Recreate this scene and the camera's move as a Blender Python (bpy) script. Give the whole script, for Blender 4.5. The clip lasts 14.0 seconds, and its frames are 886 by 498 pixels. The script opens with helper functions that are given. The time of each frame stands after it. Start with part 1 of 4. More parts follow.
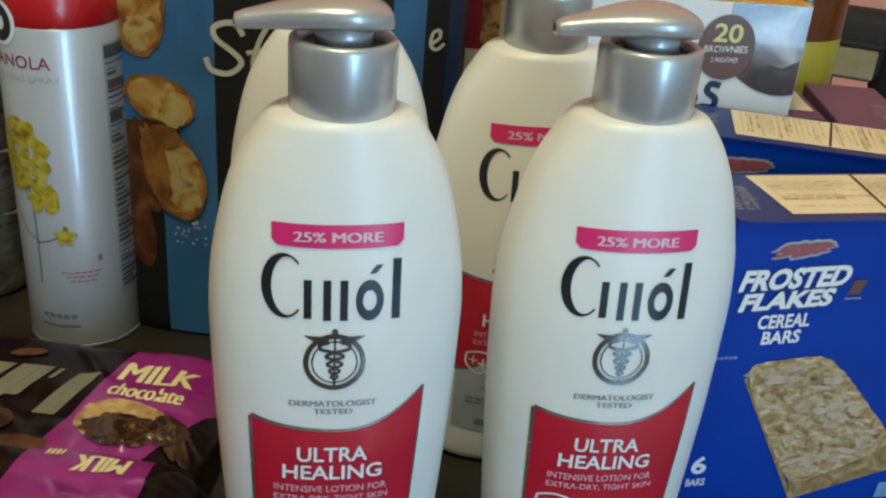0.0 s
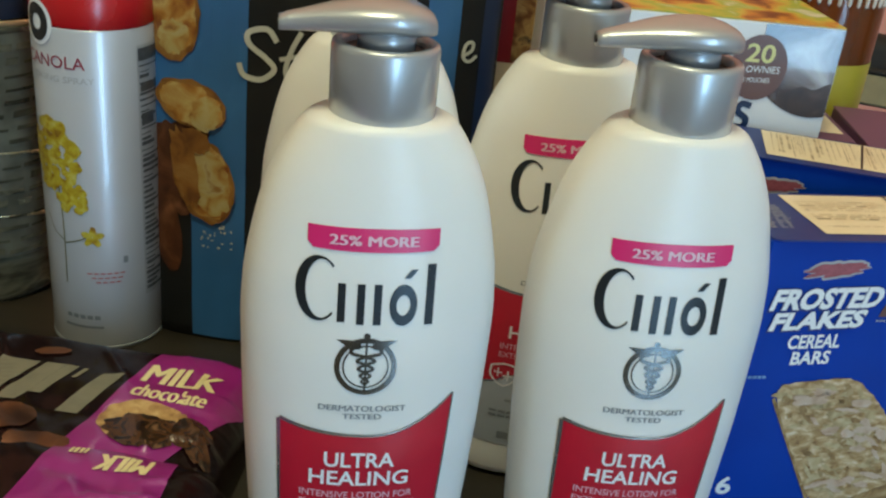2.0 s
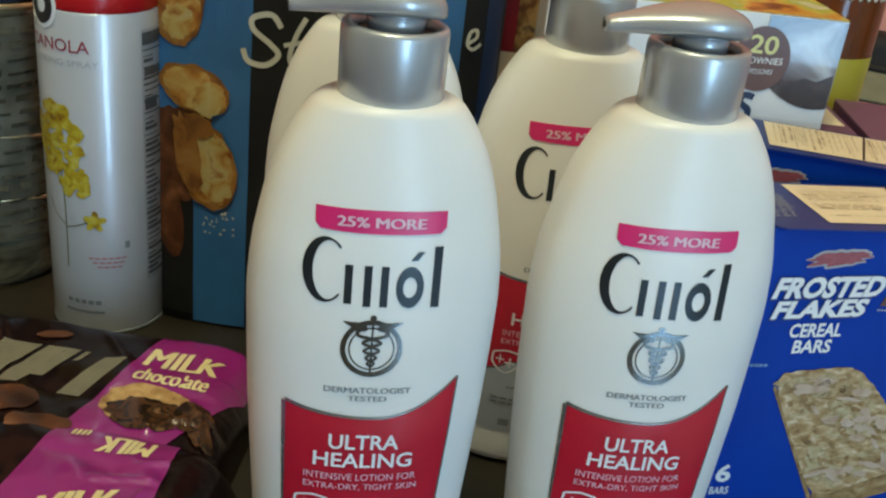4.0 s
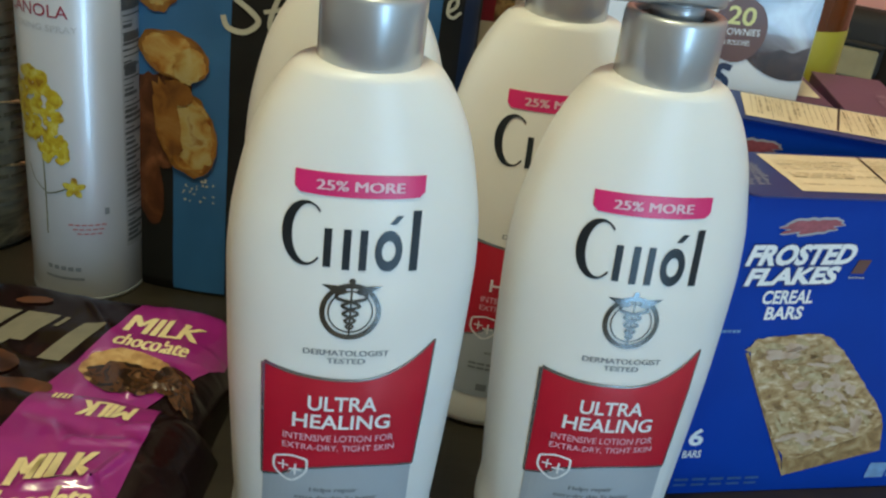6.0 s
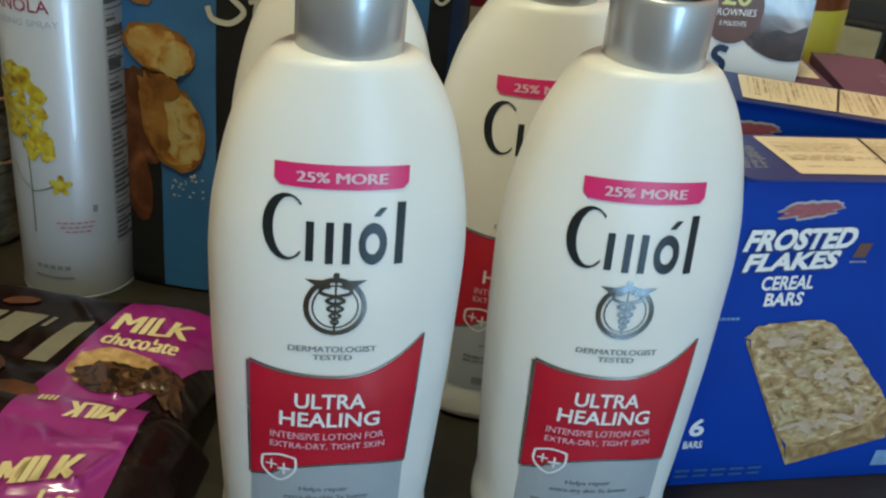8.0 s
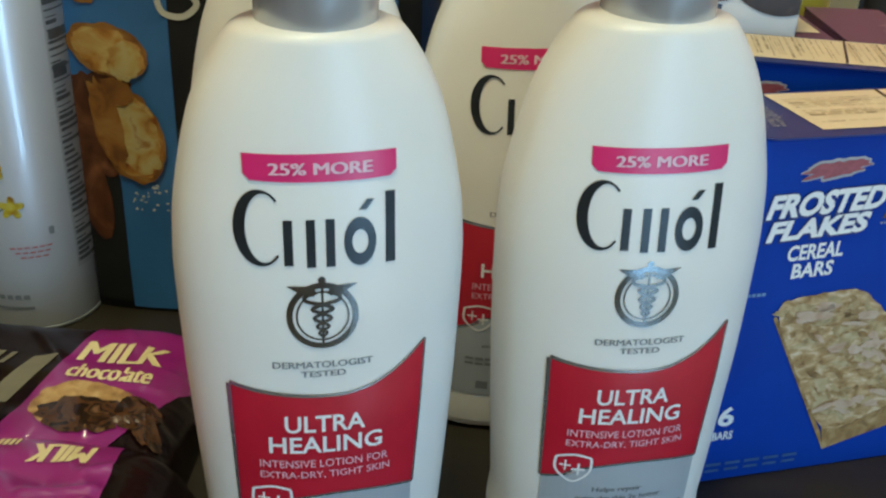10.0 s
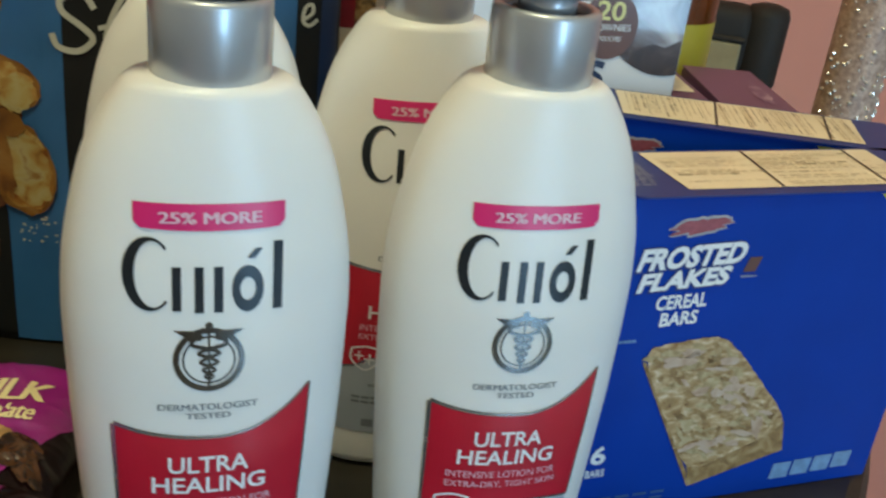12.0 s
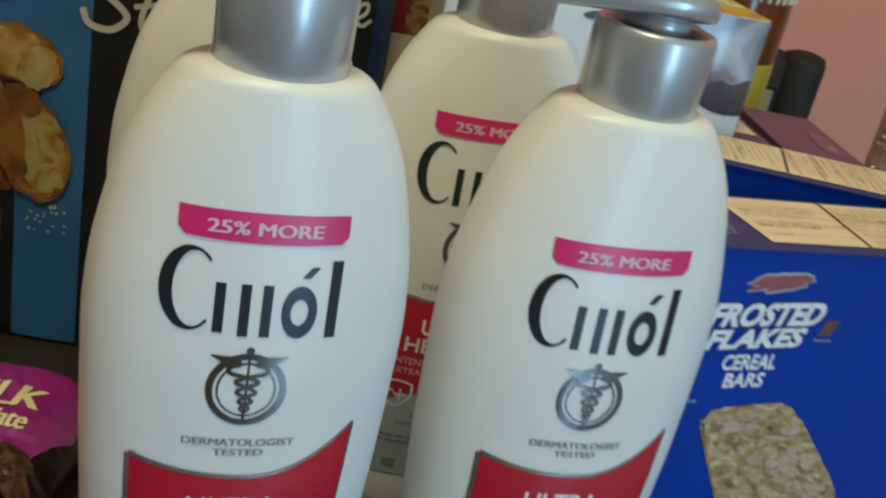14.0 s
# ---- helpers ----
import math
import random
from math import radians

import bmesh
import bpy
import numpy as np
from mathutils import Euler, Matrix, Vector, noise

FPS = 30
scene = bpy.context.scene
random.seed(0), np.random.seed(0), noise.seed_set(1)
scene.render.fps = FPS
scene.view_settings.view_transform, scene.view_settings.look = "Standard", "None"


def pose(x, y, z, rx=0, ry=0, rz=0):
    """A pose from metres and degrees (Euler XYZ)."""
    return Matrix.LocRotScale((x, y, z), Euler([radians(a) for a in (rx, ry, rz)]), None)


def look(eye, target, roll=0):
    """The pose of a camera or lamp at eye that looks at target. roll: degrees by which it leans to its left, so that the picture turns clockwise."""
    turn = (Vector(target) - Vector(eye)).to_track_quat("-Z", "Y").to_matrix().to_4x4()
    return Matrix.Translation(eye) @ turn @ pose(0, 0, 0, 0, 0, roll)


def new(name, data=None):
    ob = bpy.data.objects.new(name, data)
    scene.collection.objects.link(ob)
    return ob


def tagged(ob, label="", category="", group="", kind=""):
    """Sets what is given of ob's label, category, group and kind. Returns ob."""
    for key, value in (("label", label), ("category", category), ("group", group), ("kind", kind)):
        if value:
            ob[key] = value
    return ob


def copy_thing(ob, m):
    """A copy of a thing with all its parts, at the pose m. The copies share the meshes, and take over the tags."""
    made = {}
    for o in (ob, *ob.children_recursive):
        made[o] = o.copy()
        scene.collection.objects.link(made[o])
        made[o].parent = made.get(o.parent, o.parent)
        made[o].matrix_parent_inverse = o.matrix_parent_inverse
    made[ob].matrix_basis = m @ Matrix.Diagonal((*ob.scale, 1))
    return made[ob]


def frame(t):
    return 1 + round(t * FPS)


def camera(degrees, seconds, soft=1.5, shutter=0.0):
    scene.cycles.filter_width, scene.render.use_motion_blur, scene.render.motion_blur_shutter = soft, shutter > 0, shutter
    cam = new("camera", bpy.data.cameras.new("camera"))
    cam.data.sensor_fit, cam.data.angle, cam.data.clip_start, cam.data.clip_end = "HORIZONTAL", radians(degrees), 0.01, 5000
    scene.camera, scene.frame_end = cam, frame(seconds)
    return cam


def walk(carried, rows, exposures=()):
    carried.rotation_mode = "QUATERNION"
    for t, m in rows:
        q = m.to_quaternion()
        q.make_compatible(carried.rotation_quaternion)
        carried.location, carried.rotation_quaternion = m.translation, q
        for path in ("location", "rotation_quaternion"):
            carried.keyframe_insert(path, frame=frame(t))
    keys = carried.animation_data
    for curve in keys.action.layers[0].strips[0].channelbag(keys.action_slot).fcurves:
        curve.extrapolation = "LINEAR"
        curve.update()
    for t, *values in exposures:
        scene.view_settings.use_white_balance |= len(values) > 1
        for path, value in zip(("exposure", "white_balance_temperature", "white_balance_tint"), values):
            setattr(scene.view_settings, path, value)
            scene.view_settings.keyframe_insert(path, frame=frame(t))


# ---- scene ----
cam = camera(48.4, 14.0, soft=2.3, shutter=0.5)
PATH = [
    (0, (0.0978, 0.0957, 0.3076), (0.0358, 1.438, -0.3591), 4.57),
    (0.5, (0.0938, 0.0947, 0.3087), (0.0243, 1.4365, -0.3584), 4.56),
    (1, (0.0929, 0.0938, 0.3157), (0.0177, 1.4453, -0.3307), 4.67),
    (1.5, (0.0907, 0.0917, 0.3047), (0.0148, 1.4433, -0.3413), 5.87),
    (2, (0.0897, 0.0937, 0.3027), (0.0101, 1.4475, -0.3383), 5.97),
    (2.5, (0.0907, 0.0947, 0.3017), (0.0081, 1.4477, -0.3405), 5.66),
    (2.7, (0.0896, 0.0966, 0.2977), (0.0086, 1.4521, -0.3396), 5.57),
    (4.8, (0.0857, 0.0877, 0.3009), (0.0334, 1.4299, -0.3667), 7.67),
    (5, (0.0888, 0.0897, 0.3088), (0.0431, 1.4266, -0.3701), 7.67),
    (5.5, (0.0876, 0.0906, 0.2998), (0.0481, 1.4303, -0.3738), 7.28),
    (6, (0.0876, 0.0856, 0.2969), (0.0518, 1.4247, -0.3781), 7.58),
    (6.5, (0.0866, 0.0806, 0.2939), (0.0492, 1.4184, -0.3833), 7.28),
    (7, (0.0886, 0.0836, 0.2979), (0.0482, 1.4195, -0.3832), 6.67),
    (7.5, (0.0926, 0.0886, 0.2938), (0.0468, 1.4225, -0.3908), 6.37),
    (8, (0.0946, 0.0946, 0.2936), (0.0487, 1.4265, -0.3948), 6.27),
    (8.2, (0.0935, 0.0955, 0.2917), (0.038, 1.4288, -0.3935), 6.26),
    (10.3, (0.0852, 0.1313, 0.2723), (0.0935, 1.4658, -0.4126), 1.6),
    (10.5, (0.0723, 0.1334, 0.2795), (0.1248, 1.4654, -0.4082), 2.53),
    (11, (0.0544, 0.1424, 0.2817), (0.1592, 1.4657, -0.4168), 4.56),
    (11.5, (0.0586, 0.1236, 0.2939), (0.1818, 1.4614, -0.3731), 7.18),
    (12, (0.0914, 0.1185, 0.2864), (0.2295, 1.468, -0.3536), 6.79),
    (12.5, (0.0972, 0.1133, 0.2724), (0.2693, 1.47, -0.344), 6.72),
    (13, (0.0744, 0.1125, 0.2857), (0.281, 1.464, -0.3311), 7.15),
    (13.5, (0.0654, 0.1154, 0.2838), (0.2735, 1.4675, -0.3314), 8.95),
    (14, (0.0672, 0.1533, 0.2713), (0.2328, 1.5142, -0.3398), 12.41),
]
walk(cam, [(t, look(eye, target, roll)) for t, eye, target, roll in PATH], [(0, 0.0), (11.5, 0.0), (12.5, -0.06), (13.5, -0.08), (14, -0.22)])

# ---- world, lamps ----
world = bpy.data.worlds.new("daylight")
scene.world = world
world.use_nodes = True
sky = world.node_tree.nodes.new("ShaderNodeTexSky")
sky.sky_type, sky.sun_disc = "NISHITA", False
sky.sun_elevation, sky.sun_rotation = radians(35), radians(150)
world.node_tree.links.new(sky.outputs[0], world.node_tree.nodes["Background"].inputs[0])
world.node_tree.nodes["Background"].inputs[1].default_value = 0.08


def area_lamp(name, m, w, h, watts, color):
    d = bpy.data.lights.new(name, "AREA")
    d.shape, d.size, d.size_y, d.energy, d.color = "RECTANGLE", w, h, watts, color
    ob = new(name, d)
    ob.matrix_world = m
    return ob


area_lamp("window_daylight", pose(1.55, -1.97, 0.35, 90, 0, 180) @ pose(0, 0, 0, 0, 180, 0), 0.60, 2.0, 46.0, (0.36, 0.675, 1.0))
globe = bpy.data.lights.new("ceiling_lamp_light", "POINT")
globe.energy, globe.color, globe.shadow_soft_size = 31.0, (1.0, 0.96, 0.61), 0.12
new("ceiling_lamp_light", globe).location = (-0.05, 0.10, 1.38)


# ---- materials ----
def material(name, color, rough=0.5, metal=0.0, var=0.12, scale=60.0, bump=0.05, coat=0.0, sss=0.0, dark=None, detail=4.0,
             stretch=(1, 1, 1), fine=600.0, spec=0.5, island=0.0):
    m = bpy.data.materials.new(name)
    m.use_nodes = True
    t, lk = m.node_tree.nodes, m.node_tree.links
    b = t["Principled BSDF"]
    co = t.new("ShaderNodeTexCoord")
    mp = t.new("ShaderNodeMapping")
    mp.inputs["Scale"].default_value = stretch
    lk.new(co.outputs["Object"], mp.inputs[0])
    n1, n2 = t.new("ShaderNodeTexNoise"), t.new("ShaderNodeTexNoise")
    for n, s in ((n1, scale), (n2, fine)):
        n.inputs["Scale"].default_value, n.inputs["Detail"].default_value = s, detail
        lk.new(mp.outputs[0], n.inputs["Vector"])
    mix = t.new("ShaderNodeMix")
    mix.data_type = "RGBA"
    other = dark if dark else tuple(c * (1 - var) for c in color)
    mix.inputs["A"].default_value = (*other, 1)
    mix.inputs["B"].default_value = (*color, 1)
    ramp = t.new("ShaderNodeMapRange")
    ramp.inputs["From Min"].default_value, ramp.inputs["From Max"].default_value = 0.32, 0.68
    lk.new(n1.outputs["Fac"], ramp.inputs["Value"])
    lk.new(ramp.outputs[0], mix.inputs["Factor"])
    lk.new(mix.outputs["Result"], b.inputs["Base Color"])
    r = t.new("ShaderNodeMapRange")
    r.inputs["To Min"].default_value, r.inputs["To Max"].default_value = max(0.02, rough - 0.06), min(1, rough + 0.06)
    lk.new(n1.outputs["Fac"], r.inputs["Value"])
    lk.new(r.outputs[0], b.inputs["Roughness"])
    b.inputs["Metallic"].default_value = metal
    b.inputs["Coat Weight"].default_value = coat
    b.inputs["Coat Roughness"].default_value = 0.08
    b.inputs["Specular IOR Level"].default_value = spec
    if sss:
        b.inputs["Subsurface Weight"].default_value = sss
        b.inputs["Subsurface Radius"].default_value = (0.006, 0.005, 0.004)
    if bump:
        bp = t.new("ShaderNodeBump")
        bp.inputs["Strength"].default_value, bp.inputs["Distance"].default_value = bump, 0.0006
        lk.new(n2.outputs["Fac"], bp.inputs["Height"])
        lk.new(bp.outputs[0], b.inputs["Normal"])
    return m


def pattern(name, colors, scale, rough=0.5, kind="noise", stretch=(1, 1, 1), bump=0.1, coat=0.0, detail=6.0):
    """A material whose colours follow each other along a noise or cell pattern."""
    m = bpy.data.materials.new(name)
    m.use_nodes = True
    t, lk = m.node_tree.nodes, m.node_tree.links
    b = t["Principled BSDF"]
    co, mp = t.new("ShaderNodeTexCoord"), t.new("ShaderNodeMapping")
    mp.inputs["Scale"].default_value = stretch
    lk.new(co.outputs["Object"], mp.inputs[0])
    n = t.new("ShaderNodeTexNoise" if kind == "noise" else "ShaderNodeTexVoronoi")
    n.inputs["Scale"].default_value = scale
    if kind == "noise":
        n.inputs["Detail"].default_value, n.inputs["Distortion"].default_value = detail, 0.6
    lk.new(mp.outputs[0], n.inputs["Vector"])
    ramp = t.new("ShaderNodeValToRGB")
    els = ramp.color_ramp.elements
    lo, hi = (0.3, 0.7) if kind == "noise" else (0.0, 0.8)
    while len(els) < len(colors):
        els.new(0.5)
    for i, c in enumerate(colors):
        els[i].position, els[i].color = lo + (hi - lo) * i / (len(colors) - 1), (*c, 1)
    lk.new(n.outputs[0], ramp.inputs[0])
    lk.new(ramp.outputs[0], b.inputs["Base Color"])
    b.inputs["Roughness"].default_value, b.inputs["Coat Weight"].default_value = rough, coat
    bp = t.new("ShaderNodeBump")
    bp.inputs["Strength"].default_value, bp.inputs["Distance"].default_value = bump, 0.001
    lk.new(n.outputs[0], bp.inputs["Height"])
    lk.new(bp.outputs[0], b.inputs["Normal"])
    return m


M_BOTTLE = material("white_bottle_plastic", (0.83, 0.82, 0.785), 0.36, var=0.03, scale=25, bump=0.02, sss=0.15, fine=900)
M_SILVER = material("silver_pump_plastic", (0.50, 0.52, 0.54), 0.36, metal=0.55, var=0.06, scale=40, bump=0.03, coat=0.8)
# near-black colour paints the shade inside the pump's collar and nozzle
M_GAP = material("pump_recess_shade", (0.05, 0.05, 0.05), 0.5)
M_PINK = material("pink_ink", (0.72, 0.02, 0.16), 0.35, var=0.06, scale=90, bump=0.0)
M_RED = material("red_ink", (0.56, 0.012, 0.034), 0.33, var=0.08, scale=70, bump=0.0, coat=0.15)
M_PALE = material("pale_silver_label", (0.50, 0.55, 0.60), 0.35, metal=0.25, var=0.05, scale=30, bump=0.0)
M_WORDINK = material("blue_black_ink", (0.022, 0.028, 0.034), 0.32, metal=0.3, var=0.3, scale=90, bump=0.0)
M_FOIL = material("dark_foil_ink", (0.22, 0.235, 0.245), 0.17, metal=1.0, var=0.2, scale=80, bump=0.0)
M_EDGE = material("silver_foil_edge", (0.42, 0.44, 0.46), 0.25, metal=0.8, var=0.15, scale=50, bump=0.0)
M_WHITE = material("white_ink", (0.86, 0.86, 0.86), 0.4, var=0.04, bump=0.0)
M_BANNERINK = material("pale_pink_ink", (0.80, 0.52, 0.60), 0.4, var=0.08, bump=0.0)
M_GREY = material("grey_ink", (0.22, 0.24, 0.26), 0.4, var=0.1, bump=0.0)
M_PALEGREY = material("pale_grey_ink", (0.42, 0.43, 0.45), 0.4, var=0.1, bump=0.0)
M_BLUEBOX = material("blue_carton", (0.002, 0.045, 0.36), 0.40, var=0.12, scale=25, bump=0.06, fine=300, spec=0.15)
M_NAVY = material("navy_carton_edge", (0.018, 0.040, 0.20), 0.4, var=0.15, scale=40, bump=0.05)
M_TAN = material("tan_carton_panel", (0.86, 0.72, 0.50), 0.40, var=0.14, scale=35, bump=0.05)
M_BROWNINK = material("brown_fine_print", (0.68, 0.54, 0.35), 0.5, bump=0.0)
M_DARKPRINT = material("dark_brown_print", (0.48, 0.36, 0.22), 0.5, bump=0.0)
M_YELLOW = material("yellow_carton", (0.72, 0.68, 0.05), 0.45, var=0.08, bump=0.02)
M_PALEYELLOW = material("pale_yellow_ink", (0.72, 0.68, 0.27), 0.45, var=0.08, bump=0.0)
M_PURPLE = material("purple_carton", (0.16, 0.065, 0.13), 0.45, var=0.15, scale=30, bump=0.05)
M_SMUDGE = pattern("faint_lilac_print", [(0.16, 0.065, 0.13), (0.20, 0.10, 0.16), (0.34, 0.22, 0.28)], 160, 0.5, bump=0.0)
M_DIMBLUE = material("dim_blue_ink", (0.04, 0.12, 0.32), 0.45, var=0.3, scale=200, bump=0.0)
M_LIGHTBLUE = material("light_blue_ink", (0.20, 0.36, 0.60), 0.45, var=0.3, scale=200, bump=0.0)
M_REDLOGO = material("bright_red_ink", (0.40, 0.10, 0.12), 0.45, var=0.3, scale=400, bump=0.0)
M_GRANOLA = pattern("cereal_bar_print", [(0.19, 0.09, 0.03), (0.38, 0.23, 0.09), (0.54, 0.38, 0.20), (0.70, 0.57, 0.40)], 230, 0.5, stretch=(0.7, 1, 1.25), bump=0.0)
M_ICING = pattern("icing_print", [(0.26, 0.16, 0.06), (0.46, 0.34, 0.17), (0.57, 0.46, 0.28)], 160, 0.5, bump=0.0)
M_BARSIDE = pattern("toasted_bar_edge_print", [(0.15, 0.07, 0.02), (0.32, 0.19, 0.07), (0.48, 0.34, 0.17)], 150, 0.5, bump=0.0)
M_DRIZZLE = pattern("pale_drizzle_print", [(0.40, 0.25, 0.15), (0.54, 0.38, 0.27), (0.60, 0.47, 0.36)], 120, 0.5, bump=0.0)
M_CANWHITE = material("white_can_enamel", (0.54, 0.56, 0.60), 0.36, metal=0.25, var=0.03, scale=30, bump=0.01, coat=0.8)
M_REDCAP = material("red_cap_plastic", (0.50, 0.008, 0.012), 0.25, var=0.1, scale=30, bump=0.02, coat=0.2)
M_BLACK = material("black_ink", (0.012, 0.012, 0.014), 0.35, bump=0.0)
M_FLOWER = pattern("yellow_flower_print", [(0.24, 0.11, 0.008), (0.40, 0.27, 0.012), (0.48, 0.38, 0.03), (0.54, 0.47, 0.12)], 240, 0.4, bump=0.0)
M_STEM = material("green_stem_print", (0.16, 0.15, 0.06), 0.4, bump=0.0)
M_REDPRINT = material("faded_red_print", (0.50, 0.16, 0.17), 0.4, bump=0.0)
M_MAROON = material("maroon_ink", (0.30, 0.035, 0.06), 0.4, bump=0.0)
M_BAGBLACK = material("black_bag_film", (0.014, 0.015, 0.016), 0.55, var=0.3, scale=30, bump=0.25, fine=70, spec=0.3)
M_BAGBLUE = material("blue_bag_film", (0.040, 0.165, 0.40), 0.38, var=0.2, scale=20, bump=0.25, fine=60)
M_BAGNAVY = material("deep_blue_bag_film", (0.008, 0.026, 0.085), 0.35, var=0.2, scale=20, bump=0.2, fine=60)
M_BREAD = pattern("toasted_bread_print", [(0.08, 0.022, 0.005), (0.26, 0.08, 0.012), (0.42, 0.20, 0.035), (0.52, 0.38, 0.13), (0.26, 0.10, 0.02)], 60, 0.45, bump=0.0)
M_CRUST = pattern("toasted_crust_print", [(0.10, 0.03, 0.008), (0.26, 0.11, 0.02), (0.34, 0.18, 0.05)], 70, 0.45, bump=0.0)
M_TOAST = pattern("pale_toast_print", [(0.22, 0.09, 0.02), (0.40, 0.22, 0.05), (0.44, 0.33, 0.11), (0.46, 0.38, 0.18), (0.30, 0.16, 0.04)], 95, 0.45, bump=0.0)
M_CRUMB = material("crumb_print", (0.62, 0.62, 0.55), 0.5, bump=0.0)
M_SCRIPT = material("cream_script_ink", (0.60, 0.60, 0.52), 0.45, var=0.1, bump=0.0)
M_CHOCBAG = material("dark_brown_candy_film", (0.011, 0.004, 0.004), 0.24, var=0.3, scale=30, bump=0.25, fine=70, coat=0.22, spec=0.2)
M_MAGENTA = material("magenta_candy_film", (0.30, 0.013, 0.20), 0.33, var=0.12, scale=25, bump=0.15, fine=60, coat=0.9)
M_CREAM = material("cream_ink", (0.78, 0.66, 0.36), 0.45, var=0.08, bump=0.0)
M_COOKIE = pattern("cookie_print", [(0.22, 0.10, 0.03), (0.46, 0.27, 0.10), (0.62, 0.42, 0.20)], 150, 0.4, bump=0.0)
# the paler brown steps of this ramp paint glints on the chocolate filling
M_CHOCOGLINT = pattern("chocolate_print", [(0.008, 0.004, 0.003), (0.02, 0.008, 0.004), (0.10, 0.04, 0.015), (0.02, 0.008, 0.004), (0.22, 0.11, 0.05)], 120, 0.25, bump=0.0)
M_CHOCLIGHT = pattern("milk_chocolate_print", [(0.025, 0.008, 0.004), (0.11, 0.038, 0.015), (0.30, 0.12, 0.055)], 45, 0.35, bump=0.0)
M_BRANDBAR = material("silver_beige_ink", (0.21, 0.19, 0.135), 0.5, metal=0.0, var=0.2, scale=100, bump=0.0)
M_CARTONWHITE = material("white_carton", (0.80, 0.80, 0.80), 0.5, var=0.04, scale=30, bump=0.04)
# the pale grey end of the ramp paints the glare on the glossy carton
M_BROWNIEGLARE = pattern("brownie_glare_print", [(0.030, 0.014, 0.010), (0.06, 0.032, 0.026), (0.16, 0.13, 0.13), (0.42, 0.42, 0.44)], 30, 0.22, bump=0.0, coat=0.6)
M_BROWNSIDE = pattern("dark_brownie_side_print", [(0.020, 0.010, 0.008), (0.045, 0.022, 0.016), (0.09, 0.055, 0.045)], 70, 0.35, bump=0.0)
M_PACK = pattern("harvest_print", [(0.20, 0.05, 0.01), (0.60, 0.22, 0.03), (0.62, 0.46, 0.08), (0.36, 0.42, 0.05), (0.66, 0.60, 0.46)], 44, 0.5, bump=0.0)
M_BADGE = material("brown_badge_ink", (0.14, 0.06, 0.045), 0.4, bump=0.0)
M_REDPACK = material("red_carton", (0.34, 0.008, 0.022), 0.4, var=0.2, bump=0.04)
M_SNACKPRINT = pattern("snack_print", [(0.02, 0.012, 0.008), (0.16, 0.06, 0.02), (0.42, 0.26, 0.10), (0.03, 0.02, 0.02)], 90, 0.4, bump=0.0)
M_TABLE = material("dark_espresso_wood", (0.026, 0.021, 0.013), 0.42, dark=(0.016, 0.013, 0.008), scale=14, stretch=(1, 9, 1), bump=0.12, fine=160)
M_CHAIR = material("black_leather", (0.016, 0.011, 0.007), 0.72, var=0.3, scale=40, bump=0.3, fine=240)
M_TANCLOTH = material("tan_cushion", (0.34, 0.27, 0.14), 0.8, var=0.2, scale=50, bump=0.3)
M_WALL = material("pink_wall_paint", (0.72, 0.29, 0.21), 0.75, var=0.06, scale=3, bump=0.1, fine=260)
M_WALLWHITE = material("off_white_wall_paint", (0.60, 0.56, 0.49), 0.75, var=0.05, scale=3, bump=0.1, fine=260)
M_FLOOR = material("pale_oak_floor_boards", (0.50, 0.40, 0.29), 0.22, var=0.3, scale=6, stretch=(1, 8, 1), bump=0.2)
M_FRAME = material("white_window_paint", (0.78, 0.77, 0.74), 0.45, var=0.05, bump=0.05)
M_WRAP = pattern("crinkled_wrap_print", [(0.014, 0.013, 0.009), (0.05, 0.046, 0.030), (0.13, 0.12, 0.080), (0.022, 0.020, 0.014)], 46, 0.16, stretch=(0.6, 0.6, 1.8), bump=0.35, coat=0.6)
M_JARLABEL = material("grey_jar_label", (0.13, 0.125, 0.09), 0.3, var=0.6, scale=60, bump=0.2, coat=0.5)
M_FACTINK = material("dark_grey_fine_print", (0.10, 0.105, 0.11), 0.4, var=0.4, scale=200, bump=0.0)
M_JARLID = material("dull_navy_plastic", (0.030, 0.038, 0.060), 0.4, var=0.2, bump=0.05)
M_GOLDRIM = material("gold_foil_rim", (0.80, 0.64, 0.36), 0.34, metal=0.8, var=0.3)


def glassy(name, color, rough, ior=1.45, weight=1.0):
    m = material(name, color, rough, var=0.05, bump=0.0)
    b = m.node_tree.nodes["Principled BSDF"]
    b.inputs["Transmission Weight"].default_value, b.inputs["IOR"].default_value = weight, ior
    return m


M_OLIVE = material("olive_yellow_label", (0.46, 0.38, 0.03), 0.35, var=0.15, scale=30, bump=0.02)
M_SYRUP = glassy("amber_syrup", (0.22, 0.055, 0.010), 0.12, 1.4, 0.45)
M_GLASS = glassy("clear_glass", (0.86, 0.83, 0.78), 0.08, 1.3, 0.85)
M_GLITTER = material("silver_rhinestone", (0.95, 0.90, 0.80), 0.16, metal=0.6, var=0.1)
M_MESH = material("champagne_glitter_mesh", (0.58, 0.41, 0.31), 0.5, metal=0.1, dark=(0.32, 0.20, 0.15), scale=260, bump=0.6, fine=420)


# ---- building helpers ----
def part(name, bm, mat, parent=None, label="", smooth=False):
    me = bpy.data.meshes.new(name)
    bmesh.ops.recalc_face_normals(bm, faces=bm.faces) if smooth else None
    bm.to_mesh(me)
    bm.free()
    if smooth:
        me.polygons.foreach_set("use_smooth", [True] * len(me.polygons))
    me.materials.append(mat)
    ob = new(name, me)
    ob.parent = parent
    return tagged(ob, label)


